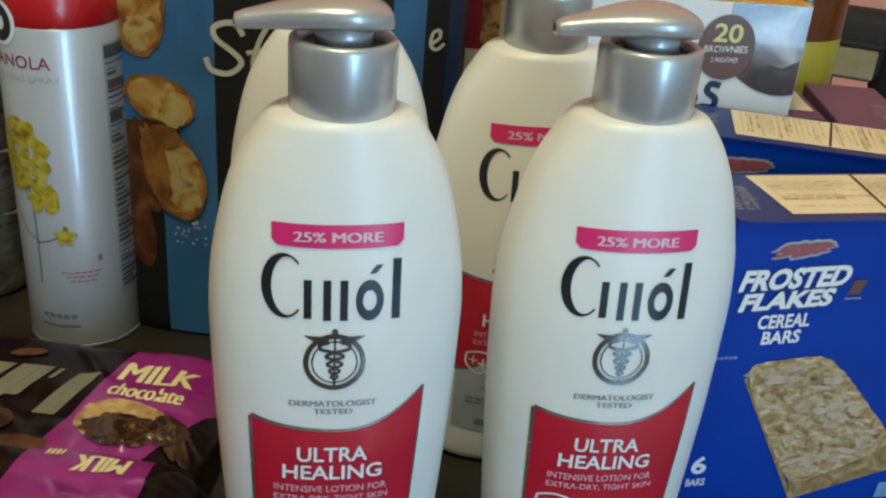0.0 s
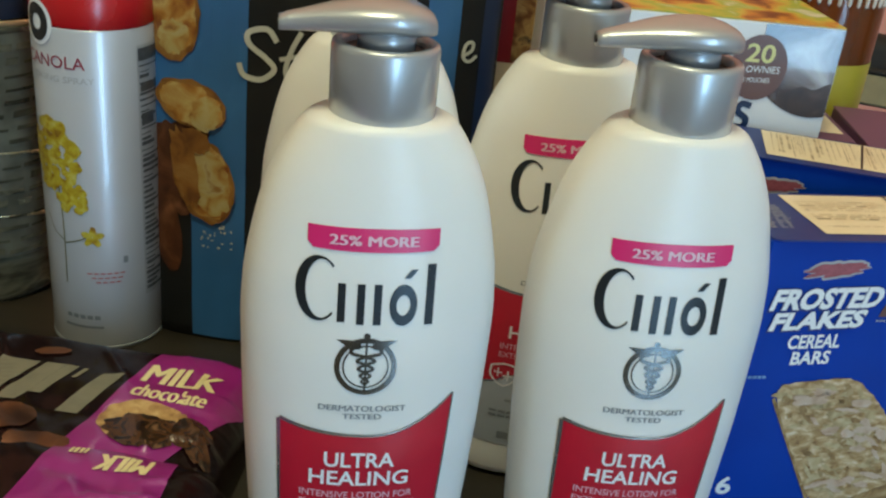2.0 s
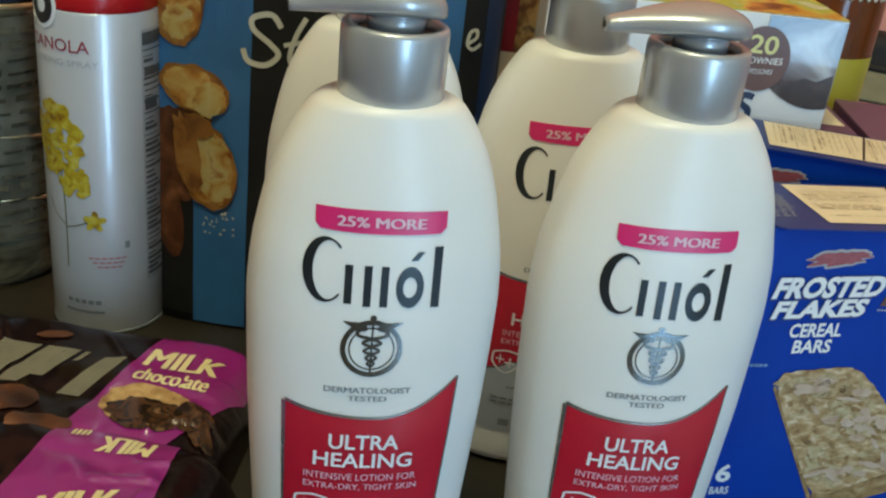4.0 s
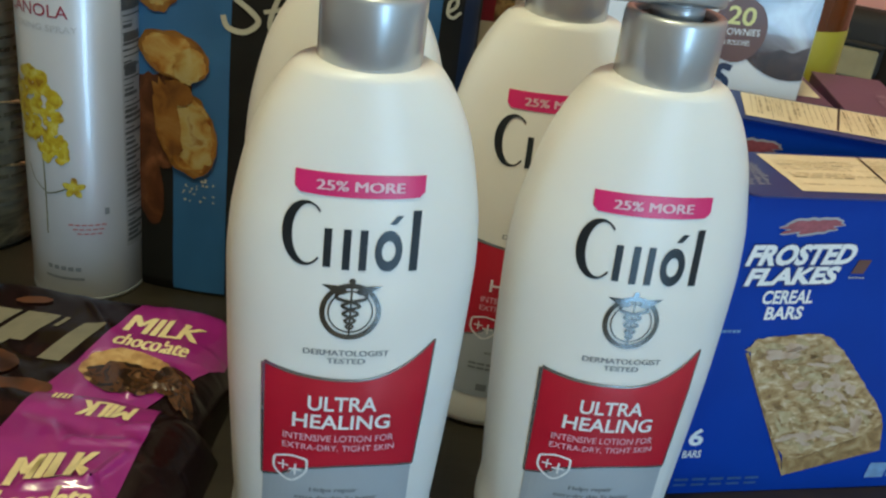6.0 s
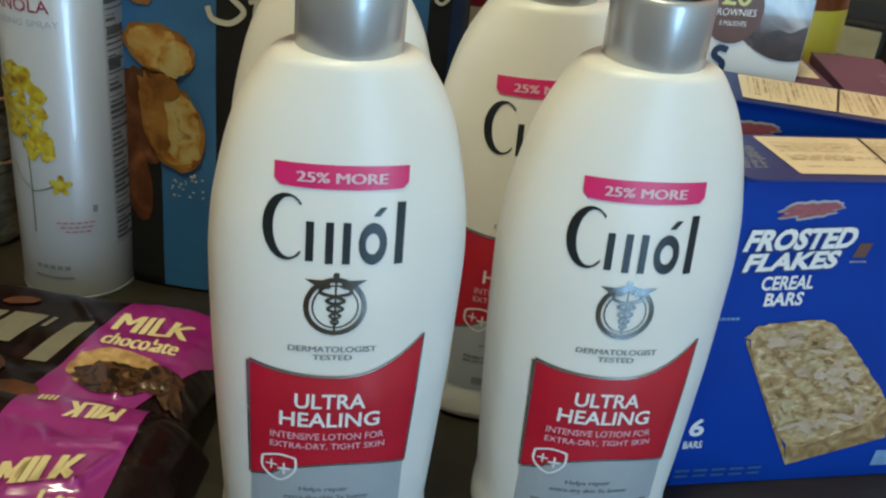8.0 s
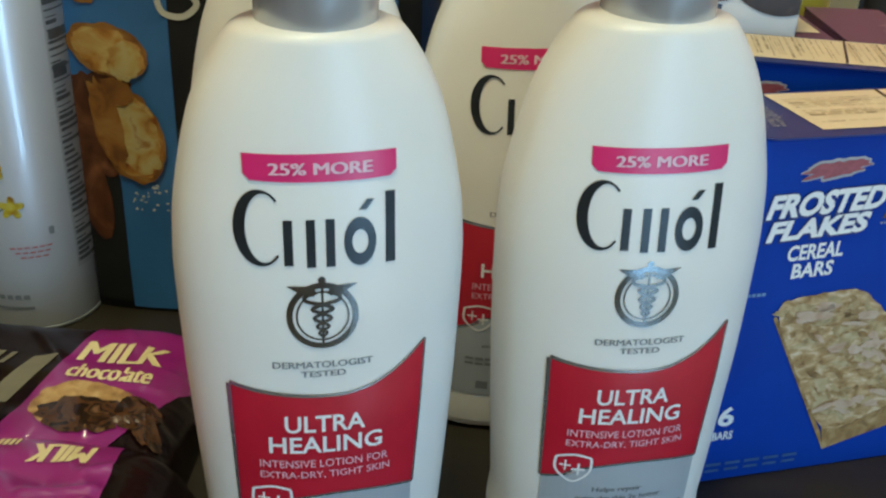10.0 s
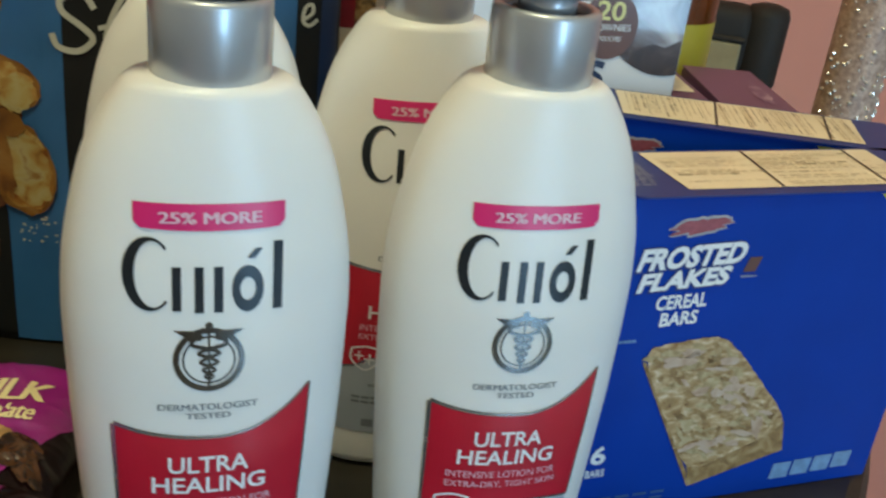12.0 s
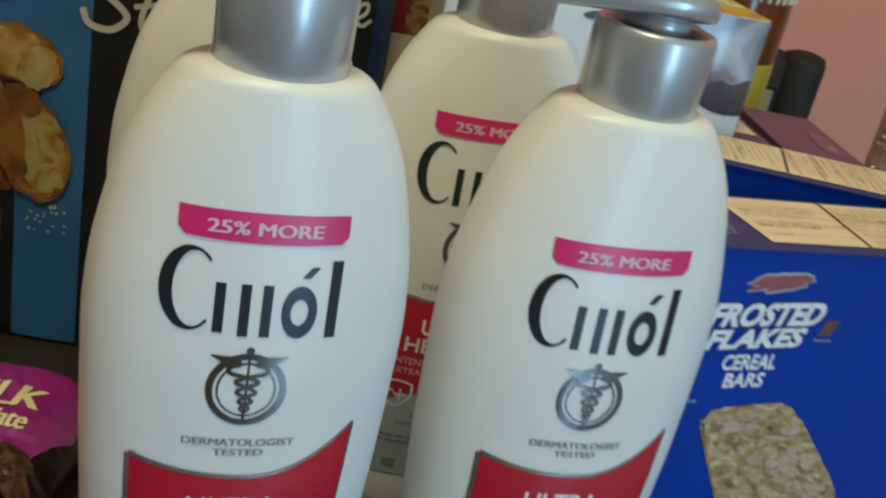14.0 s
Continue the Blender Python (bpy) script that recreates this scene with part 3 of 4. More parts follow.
# ---- cereal bar cartons ----
def carton(name, label, w, d, h, face, rim, m, category="carton", group="", columns=False):
    ob = thing(name, label, category, group, m)
    part("carton_body", box_bm(0, w, 0, d, 0, h - 0.0008, 0.0008, 1), face, ob)
    flap = bmesh.new()
    outline = [(0.004, -0.0014), (w - 0.001, -0.0014), (w + 0.0004, 0.0), (w + 0.0004, d + 0.0003), (-0.0004, d + 0.0003), (-0.0004, 0.0040), (0.0008, 0.0002)]
    sides = [[flap.verts.new((x, y, h + z)) for x, y in outline] for z in (-0.0007, 0.0)]
    flap.faces.new(sides[0][::-1])
    flap.faces.new(sides[1])
    for i in range(7):
        flap.faces.new((sides[0][i], sides[0][(i + 1) % 7], sides[1][(i + 1) % 7], sides[1][i]))
    lid = part("top_flap", flap, rim, ob, "top flap with dark cut edges")
    T = lambda u, v, lift: (u, v, h + lift)
    tan = print_on("tan_panel", [quad_sheet((0.0255, 0.0045), (w - 0.0215, 0.0045), (w - 0.0175, d - 0.002), (0.0245, d - 0.002), 2)], T, 0.0003, M_TAN, lid, "tan panel of printed facts")
    rng = random.Random(4)
    rows, heads = [], []
    for u0, u1, n, gap in ((0.0300, 0.0710, 15, 0.25), (0.0755, w - 0.041, 17, 0.35), (w - 0.0355, w - 0.0235, 12, 0.1)):
        for k in range(0 if columns else n):
            v, m = 0.0068 + (d - 0.012) * k / n, 0.0022 * k / n
            if rng.random() < gap:
                continue
            a, end, tall = u0 - m, (u1 + m) - (0.0 if rng.random() < 0.6 else rng.uniform(0.004, 0.016)), rng.choice((0.0006, 0.0008, 0.0013))
            while a < end:
                word = min(rng.uniform(0.0012, 0.0075), end - a)
                (heads if rng.random() < 0.10 else rows).append(bar(a, a + word, v, v + tall))
                a += word + rng.uniform(0.0008, 0.0022)
        a = u0 - 0.001
        while columns and a < u1:
            wide, v = rng.choice((0.0005, 0.0007, 0.0013)), 0.0070 + rng.choice((0.0, 0.0, 0.004, 0.010))
            while v < d - 0.005:
                word = min(rng.uniform(0.003, 0.012), d - 0.0045 - v)
                (heads if rng.random() < 0.35 else rows).append(bar(a, a + wide, v, v + word))
                v += word + rng.uniform(0.0006, 0.0016)
            a += wide + rng.choice((0.0007, 0.0009, 0.0022))
    tagged(print_on("fine_print", rows, T, 0.0005, M_BROWNINK, tan), kind="stuff")
    tagged(print_on("heading_print", heads, T, 0.0005, M_DARKPRINT, tan), kind="stuff")
    for a, b in ((0.0690, 0.0745), (w - 0.0385, w - 0.0320)):
        print_on("divider", [quad_sheet((a, 0.0045), (a + 0.0012, 0.0045), (b + 0.0012, d - 0.002), (b, d - 0.002), 1)], T, 0.0006, M_BLACK, tan)
    scribble = [bar(a, a + rng.uniform(0.0015, 0.0040), 0.010 + 0.0022 * k, 0.0107 + 0.0022 * k) for k in range(11) for a in (0.004 + 0.0006 * k, 0.0085 + 0.0005 * k, 0.0125 + 0.0003 * k)]
    tagged(print_on("rim_print", scribble, T, 0.0003, M_PALEGREY, lid), kind="stuff")
    return ob


def cereal_box(m, label, columns=False):
    W, D, H = 0.161, 0.0465, 0.1545
    ob = carton("cereal_bar_box", label, W, D, H, M_BLUEBOX, M_NAVY, m, "cereal bar box", "blue cereal bar boxes", columns)
    B = lambda u, v, lift: (u, -0.0001 - lift, v)
    print_on("logo_outline", [disc(0.0320, 0.1413, 0.0134, 0.0042, 7, 0.35, 3, 60, seed=3.0)], B, 0.0002, M_PALEGREY, ob)
    print_on("logo_mark", [disc(0.0320, 0.1413, 0.0122, 0.0030, 7, 0.50, 3, 60, seed=3.0)], B, 0.0004, M_REDLOGO, ob, "small red plain mark with a pale outline")
    shadow = [text("FROSTED", 0.0054, 0.1212, 0.0495, 0.0116, 0.035, 0.20, 0.085), text("FLAKES", 0.0074, 0.1118, 0.0423, 0.0100, 0.045, 0.22, 0.085)]
    print_on("title_shadow", shadow, B, 0.0003, M_NAVY, ob)
    print_on("title_lettering", [text("FROSTED", 0.0060, 0.1223, 0.0488, 0.0100, 0.035, 0.20, 0.045), text("FLAKES", 0.0080, 0.1128, 0.0416, 0.0086, 0.045, 0.22, 0.045)], B, 0.0006, M_WHITE, ob, "white slanted capitals")
    print_on("subtitle_lettering", [text("CEREAL", 0.0187, 0.1040, 0.0238, 0.0068, 0.03, 0.0, 0.03), text("BARS", 0.0222, 0.0963, 0.0176, 0.0066, 0.03, 0.0, 0.03)], B, 0.0004, M_WHITE, ob)
    print_on("side_smudge", [bar(0.0565, 0.0625, 0.1195, 0.1262, 0.3)], B, 0.0003, M_BADGE, ob, "dim brown print beside the title")
    print_on("small_print", [bar(0.0560 + 0.0016 * i, 0.0571 + 0.0016 * i, 0.1172, 0.1180) for i in range(5)], B, 0.0004, M_PALEGREY, ob)
    print_on("faint_print", [bar(0.0030 + 0.0021 * i, 0.0046 + 0.0021 * i, 0.0898, 0.0912) for i in range(5)], B, 0.0003, M_LIGHTBLUE, ob)
    rng = random.Random(11)
    on_bar = lambda p, q: ((1 - p) * (1 - q) * 0.0545 + p * (1 - q) * 0.1050 + p * q * 0.0570 + (1 - p) * q * 0.0160, (1 - p) * (1 - q) * 0.0165 + p * (1 - q) * 0.0385 + p * q * 0.0905 + (1 - p) * q * 0.0865)
    pts, faces = quad_sheet((0.0, 0.0), (1.0, 0.0), (1.0, 1.0), (0.0, 1.0), 24)
    ragged = []
    for p, q in pts:
        u, v = on_bar(0.5 + (p - 0.5) * (1 - 0.10 * (abs(2 * q - 1) ** 6)), 0.5 + (q - 0.5) * (1 - 0.10 * (abs(2 * p - 1) ** 6)))
        ragged.append((u + 0.0008 * noise.noise((u * 420, v * 420, 1.0)), v + 0.0008 * noise.noise((u * 420, v * 420, 5.0))))
    barp = print_on("cereal_bar_picture", [(ragged, faces)], B, 0.0004, M_GRANOLA, ob, "printed golden oat cereal bar")
    print_on("bar_side", [quad_sheet((0.0568, 0.0098), (0.1050, 0.0235), (0.1010, 0.0400), (0.0535, 0.0230), 6), quad_sheet((0.0568, 0.0098), (0.0540, 0.0190), (0.0200, 0.0800), (0.0188, 0.0790), 6)], B, 0.0003, M_BARSIDE, barp, "browner printed edge of the bar")
    for name, n, big, mat, lift in (("oat_flake", 60, 1.0, M_ICING, 0.0005), ("dark_flake", 34, 0.8, M_BARSIDE, 0.0006), ("icing_drizzle", 26, 1.2, M_DRIZZLE, 0.0007)):
        bits = []
        for i in range(n):
            u, v = on_bar(rng.uniform(0.07, 0.93), rng.uniform(0.07, 0.93))
            bits.append(disc(u, v, big * rng.uniform(0.0018, 0.0052), big * rng.uniform(0.0008, 0.0018), rng.uniform(-70, 30), 0.6, 2, 14, seed=i * 1.7))
        tagged(print_on(name, bits, B, lift, mat, barp), kind="stuff")
    print_on("count_lettering", [text("6", 0.0035, 0.0290, 0.0072, 0.0098, bold=0.03), text("BARS", 0.0024, 0.0222, 0.0092, 0.0042, bold=0.02)], B, 0.0004, M_WHITE, ob)
    tri = print_on("yellow_corner", [([(0.1160, 0.1524), (W - 0.0004, 0.1524), (W - 0.0004, 0.1145)], [(0, 1, 2)])], B, 0.0003, M_YELLOW, ob, "yellow corner flash")
    t = text("NEW", 0, 0, 0.021, 0.0075, bold=0.03)
    c, s = math.cos(radians(-39)), math.sin(radians(-39))
    print_on("flash_lettering", [([(0.1335 + c * x - s * y, 0.1420 + s * x + c * y) for x, y in t[0]], t[1])], B, 0.0006, M_NAVY, tri)
    print_on("facts_strip", [bar(0.1020 + 0.0116 * i, 0.1122 + 0.0116 * i, 0.0068 + 0.0006 * i, 0.0158 + 0.0006 * i, 0.1) for i in range(4)], B, 0.0003, M_LIGHTBLUE, ob, "row of pale blue fact icons")
    print_on("base_print", [bar(0.002 + 0.009 * i, 0.009 + 0.009 * i, 0.0085, 0.0100) for i in range(5)] + [bar(0.002 + 0.009 * i, 0.0085 + 0.009 * i, 0.0055, 0.0068) for i in range(5)], B, 0.0003, M_DIMBLUE, ob)
    return ob


cereal_box(pose(0.196, 0.455, 0, 0, 0, 15.6), "blue cereal bar carton with white lettering, standing on the table edge")
cereal_box(pose(0.1880, 0.5595, 0, 0, 0, -8.0), "second blue cereal bar carton standing behind the first", True)

for x, y, turn, lab in ((0.2785, 0.600, 0.0, "purple carton with a tan facts panel behind the blue boxes"), (0.2350, 0.612, 3.0, "second purple carton, mostly hidden behind the blue boxes")):
    w = 0.041 if x > 0.25 else 0.0375
    p = thing("purple_carton", lab, "carton", "purple cartons", pose(x, y, 0, 0, 0, turn))
    part("carton_body", box_bm(0, w, 0, 0.085, 0, 0.1490, 0.0008, 1), M_PURPLE, p)
    lid = part("top_flap", box_bm(-0.0003, w + 0.0003, -0.0003, 0.0853, 0.1492, 0.1500, 0.0003, 1), M_PURPLE, p)
    T = lambda u, v, lift: (u, v, 0.150 + lift)
    if x < 0.25:
        print_on("tan_panel", [bar(0.014, w - 0.003, 0.012, 0.055)], T, 0.0003, M_TAN, lid, "tan facts panel")
    else:
        print_on("pale_print", [disc(0.030, 0.034, 0.0050, 0.0180, -2, 0.5, 4, 28, seed=2.0)], T, 0.0003, M_SMUDGE, lid, "faint pale print")

# ---- brownie carton ----
bro = thing("brownie_box", "white brownie carton with a brown picture and a harvest-coloured top", "food carton", m=pose(0.0985, 0.598, 0, 0, 0, 6.0))
BW, BD, BH = 0.155, 0.072, 0.2085
part("carton_body", box_bm(0, BW, 0, BD, 0, BH - 0.0006, 0.0007, 1), M_CARTONWHITE, bro)
part("top_panel", box_bm(0.0002, BW - 0.0002, 0.0002, BD - 0.0002, BH - 0.0005, BH, 0.0002, 1), M_PACK, bro, "yellow, green and orange printed top")
G = lambda u, v, lift: (u, -0.0001 - lift, v)
brownie = print_on("brownie_picture", [sheet(0.1135, BW - 0.0006, lambda u: 0.1605 + 16.0 * abs(u - 0.146) ** 2, BH - 0.0010, 14, 5)], G, 0.0003, M_BROWNIEGLARE, bro, "printed dark brownie with pale glare put into its colour")
print_on("brownie_side", [sheet(0.1270, BW - 0.0007, lambda u: 0.1606 + 16.0 * abs(u - 0.146) ** 2, lambda u: 0.1735 + 0.18 * (u - 0.127) + 0.0012 * math.sin(u * 420), 14, 4)], G, 0.0004, M_BROWNSIDE, brownie, "dark brown lower side")
badge = print_on("round_badge", [disc(0.1140, 0.1845, 0.0150, 0.0172)], G, 0.0005, M_BADGE, bro, "brown round badge")
print_on("badge_number", [text("20", 0.1063, 0.1872, 0.0150, 0.0098, bold=0.02)], G, 0.0008, M_PALEYELLOW, badge, "pale yellow number")
print_on("badge_lettering", [text("BROWNIES", 0.1025, 0.1815, 0.0228, 0.0036, 0.04), text("5 POUCHES", 0.1072, 0.1765, 0.0140, 0.0026, 0.04)], G, 0.0008, M_WHITE, badge)
for shape in (stroke([(0.1150, 0.1640), (0.1100, 0.1648), (0.1085, 0.1608), (0.1135, 0.1570), (0.1125, 0.1525), (0.1060, 0.1525)], 0.0034), disc(0.1000, 0.1565, 0.0042, 0.0052, hole=0.4, rings=2), disc(0.070, 0.197, 0.006, 0.002, 8)):
    print_on("blue_mark", [shape], G, 0.0004, M_BAGNAVY, bro, "deep blue plain logo shape")

# ---- red snack carton and syrup ----
snack = thing("snack_box", "dark red snack carton with a brown food print", "food carton", m=pose(0.0735, 0.635, 0, 0, 0, 4.0))
part("carton_body", box_bm(0, 0.052, 0, 0.05, 0, 0.255, 0.001, 1), M_REDPACK, snack)
print_on("food_print", [sheet(0.0105, 0.0515, 0.1655, 0.254, 4, 8)], lambda u, v, lift: (u, -0.0001 - lift, v), 0.0003, M_SNACKPRINT, snack, "brown and cream food print")
print_on("cream_base", [sheet(0.0005, 0.0515, 0.1, 0.165, 4, 4)], lambda u, v, lift: (u, -0.0001 - lift, v), 0.0004, M_TAN, snack)

syr = thing("syrup_bottle", "amber syrup bottle with a yellow label behind the cartons", "syrup bottle", m=pose(0.2730, 0.735, 0))
part("bottle_body", lathe_bm([(0.030, 0.0), (0.034, 0.004), (0.0345, 0.05), (0.0345, 0.20), (0.033, 0.22), (0.026, 0.245), (0.016, 0.265), (0.013, 0.29)], 48), M_SYRUP, syr, "", True)
part("label_band", lathe_bm([(0.0348, 0.07), (0.0349, 0.071), (0.0349, 0.1695), (0.0348, 0.1705)], 48, False, False), M_OLIVE, syr, "glossy yellow label", True)
part("cap", lathe_bm([(0.015, 0.288), (0.015, 0.308), (0.013, 0.311)], 32), M_REDCAP, syr, "", True)
# a row of silvery beads stands in for white glints on the bottle
for k in range(14):
    a = radians(-150 + 9.5 * k)
    part("glint_bead", lathe_bm([(0.0, -0.0040), (0.0012, -0.0026), (0.0013, 0.0022), (0.0, 0.0036)], 8), M_GLITTER, syr, "silvery bead standing in for a glint").matrix_local = pose(0.0346 * math.cos(a), 0.0346 * math.sin(a), 0.2085)

# ---- spray can ----
CR = 0.0304
can = thing("cooking_spray_can", "white cooking spray can with yellow flower print and red cap", "spray can", m=pose(-0.1275, 0.5755, 0, 0, 0, -24.0))
part("can_body", lathe_bm([(CR - 0.002, 0.0), (CR - 0.0003, 0.0012), (CR, 0.003), (CR, 0.1776), (CR - 0.0005, 0.1788)], 72), M_CANWHITE, can, "", True)
part("base_rim", lathe_bm([(CR + 0.0001, 0.0), (CR + 0.0003, 0.0012), (CR + 0.0001, 0.0022)], 72, True, True), M_GREY, can, "dull grey seam rim", True)
part("cap", lathe_bm([(CR - 0.0004, 0.1786), (CR + 0.0001, 0.1798), (CR - 0.0003, 0.1965), (CR - 0.002, 0.1990), (CR - 0.0045, 0.2000), (CR - 0.0055, 0.2020), (CR - 0.0065, 0.225), (CR - 0.009, 0.2285)], 72), M_REDCAP, can, "red plastic overcap", True)
CS = lambda u, v, lift: ((CR + lift) * math.sin(u / CR), -(CR + lift) * math.cos(u / CR), v)
print_on("logo_badge", [disc(-0.0046, 0.1798, 0.0098, 0.0112, 0)], CS, 0.0004, M_WHITE, can, "white round logo ground")
print_on("logo_ring", [disc(-0.0046, 0.1798, 0.0076, 0.0092, 0, hole=0.42, rings=3)], CS, 0.0007, M_BLACK, can, "black logo disc with a pale middle")
print_on("title_lettering", [text("CANOLA", -0.0165, 0.1588, 0.0370, 0.0062, bold=0.004)], CS, 0.0003, M_MAROON, can)
print_on("subtitle_lettering", [text("COOKING SPRAY", -0.0185, 0.1518, 0.0430, 0.0032)], CS, 0.0003, M_PALEGREY, can)
rng = random.Random(3)
petals = []
for cu, cv, R, n in ((-0.0020, 0.1130, 0.0165, 105), (0.0085, 0.0895, 0.0080, 24)):
    for i in range(n):
        a, q = rng.uniform(0, 2 * math.pi), R * math.sqrt(rng.random())
        petals.append(disc(cu + q * math.cos(a), cv + 1.15 * q * math.sin(a), rng.uniform(0.0022, 0.0036), rng.uniform(0.0018, 0.0030), rng.uniform(0, 180), 0.3, 2, 12, seed=i))
for i in range(5):
    a = radians(72 * i + 15)
    petals.append(disc(0.0190 + 0.0032 * math.cos(a), 0.0690 + 0.0032 * math.sin(a), 0.0030, 0.0018, 72 * i + 15, 0.2, 2, 12, seed=i))
print_on("flower_print", petals, CS, 0.0004, M_FLOWER, can, "yellow flower cluster print")
print_on("stem_print", [stroke([(0.0015, 0.1010), (0.0030, 0.0800), (0.0032, 0.0600), (0.0028, 0.0400)], 0.0008), stroke([(0.0032, 0.0640), (0.0090, 0.0655), (0.0165, 0.0690)], 0.0007), stroke([(0.0032, 0.0650), (-0.004, 0.070), (-0.008, 0.078)], 0.0006)], CS, 0.0003, M_STEM, can)
tagged(print_on("red_print", [bar(a, a + 0.0026, z, z + 0.0009) for k, z in enumerate((0.0470, 0.0444, 0.0418)) for a in [0.0150 + 0.0022 * k + 0.0034 * n for n in range(6 - k)]], CS, 0.0003, M_REDPRINT, can), kind="stuff")
tagged(print_on("grey_print", [bar(0.0015 + 0.004 * i, 0.0045 + 0.004 * i, 0.0190, 0.0215) for i in range(5)] + [bar(0.0, 0.022, 0.0135, 0.0150), bar(0.034, 0.0365, 0.053, 0.057)], CS, 0.0003, M_GREY, can), kind="stuff")
facts = print_on("facts_panel", [sheet(0.0465, 0.0740, 0.030, 0.170, 10, 3)], CS, 0.0003, M_PALEGREY, can, "grey facts panel")
tagged(print_on("facts_print", [bar(0.0475 + 0.0002 * (k % 3), 0.0540 + 0.010 * rng.random(), 0.0330 + 0.0030 * k, 0.0330 + 0.0030 * k + 0.0005 + 0.0016 * rng.random()) for k in range(43)] + [bar(0.047, 0.073, 0.162, 0.1685), bar(0.0480, 0.0620, 0.146, 0.1505), bar(0.0480, 0.0580, 0.128, 0.1345)], CS, 0.0005, M_FACTINK, facts), kind="stuff")

# ---- wrapped jar at the far end ----
jar = thing("wrapped_jar", "jar in crinkled printed plastic wrap with gold rims", "jar", m=pose(-0.2130, 0.612, 0))
jr = []
for k in range(40):
    z = 0.166 * k / 39
    jr.append([((0.036 + 0.0016 * noise.noise((3 * math.cos(a), 3 * math.sin(a), z * 60)) - 0.004 * (k in (0, 39))) * math.cos(a), (0.036 + 0.0016 * noise.noise((3 * math.cos(a), 3 * math.sin(a), z * 60))) * math.sin(a), z) for a in (2 * math.pi * i / 56 for i in range(56))])
part("wrapped_body", rings_bm(jr), M_WRAP, jar, "", True)
JS = lambda u, v, lift: ((0.0372 + lift) * math.sin(u / 0.0372), -(0.0372 + lift) * math.cos(u / 0.0372), v)
jl = print_on("facts_label", [sheet(0.004, 0.062, 0.030, 0.160, 20, 4)], JS, 0.0006, M_JARLABEL, jar, "dull grey facts label")
rng = random.Random(21)
bands = []
for k in range(17):
    a = 0.005 + 0.004 * rng.random()
    while a < 0.058:
        wide, tall = rng.uniform(0.006, 0.022), rng.choice((0.0016, 0.0026, 0.0040))
        bands.append(bar(a, min(a + wide, 0.061), 0.032 + 0.0074 * k, 0.032 + 0.0074 * k + tall, 0.2))
        a += wide + rng.uniform(0.0015, 0.006)
tagged(print_on("label_print", bands, JS, 0.0010, M_WRAP, jl), kind="stuff")
part("lid", lathe_bm([(0.0345, 0.1665), (0.0362, 0.1675), (0.0364, 0.1950), (0.0350, 0.1985), (0.0300, 0.2000)], 56), M_JARLID, jar, "dull navy blue lid", True)
for z, tilt in ((0.045, -14.0), (0.083, -14.0), (0.161, -6.0)):
    rim = lathe_bm([(0.0382, -0.0016), (0.0396, 0.0), (0.0382, 0.0016)], 56, False, False)
    part("gold_rim", rim, M_GOLDRIM, jar, "shiny gold foil rim", True).matrix_local = pose(0, 0, z, tilt, tilt * 0.6, 0)

# ---- cracker bag ----
BX0, BX1, BAGY, BAGH = -0.128, 0.0775, 0.603, 0.285
bag = thing("cracker_bag", "standing blue and black snack bag printed with toasted crackers", "snack bag", m=pose(0, 0, 0))


def bag_y(u, v, side):
    q = (u - (BX0 + BX1) / 2) / ((BX1 - BX0) / 2)
    e = max(0.0, 1 - abs(q) ** 4) ** 0.5
    k = 1 - 0.35 * (v / BAGH) ** 2
    wob = 0.0010 * noise.noise((u * 40, v * 26, side * 3.0)) + 0.0006 * noise.noise((u * 110, v * 50, side))
    return BAGY + side * (0.031 * e * k + wob * e)


def bag_front(u, v, lift):
    return (u, bag_y(u, v, -1) - lift, v)


rr = []
for j in range(41):
    v = 0.0003 + BAGH * j / 40
    us = [BX0 + (BX1 - BX0) * i / 48 for i in range(49)]
    rr.append([(u, bag_y(u, v, -1), v) for u in us] + [(u, bag_y(u, v, 1), v) for u in us[::-1][1:-1]])
part("bag_film", rings_bm(rr), M_BAGBLACK, bag, "", True)
wide_stripe = lambda v: -0.0775 - 0.026 * max(0.0, min(1.0, (v - 0.075) / 0.05))
pts = [(wide_stripe(BAGH * j / 60) + (-0.0475 - wide_stripe(BAGH * j / 60)) * i / 12, 0.002 + (BAGH - 0.004) * j / 60) for j in range(61) for i in range(13)]
print_on("blue_stripe", [(pts, [(j * 13 + i, j * 13 + i + 1, j * 13 + i + 14, j * 13 + i + 13) for j in range(60) for i in range(12)])], bag_front, 0.0003, M_BAGBLUE, bag, "broad blue printed stripe")
for u0, u1, mat in ((0.0420, 0.0580, M_BAGBLUE), (0.0690, 0.0765, M_BAGNAVY), (-0.126, -0.112, M_BAGNAVY)):
    print_on("blue_stripe", [sheet(u0, u1, 0.002, BAGH - 0.002, 8, 40)], bag_front, 0.0003, mat, bag, "blue printed stripe")
# dark brown discs paint the shadowed left part of the crackers
print_on("cracker_shade", [disc(-0.0800, 0.1220, 0.0130, 0.0080, 8, 0.2, 4, 24, seed=6.0), disc(-0.0860, 0.1020, 0.0120, 0.0270, 12, 0.2, 4, 24, seed=3.0), disc(-0.0930, 0.0700, 0.0085, 0.0300, 10, 0.2, 4, 24, seed=4.0)], bag_front, 0.0005, M_CHOCLIGHT, bag, "printed cracker with shade put into its brown")
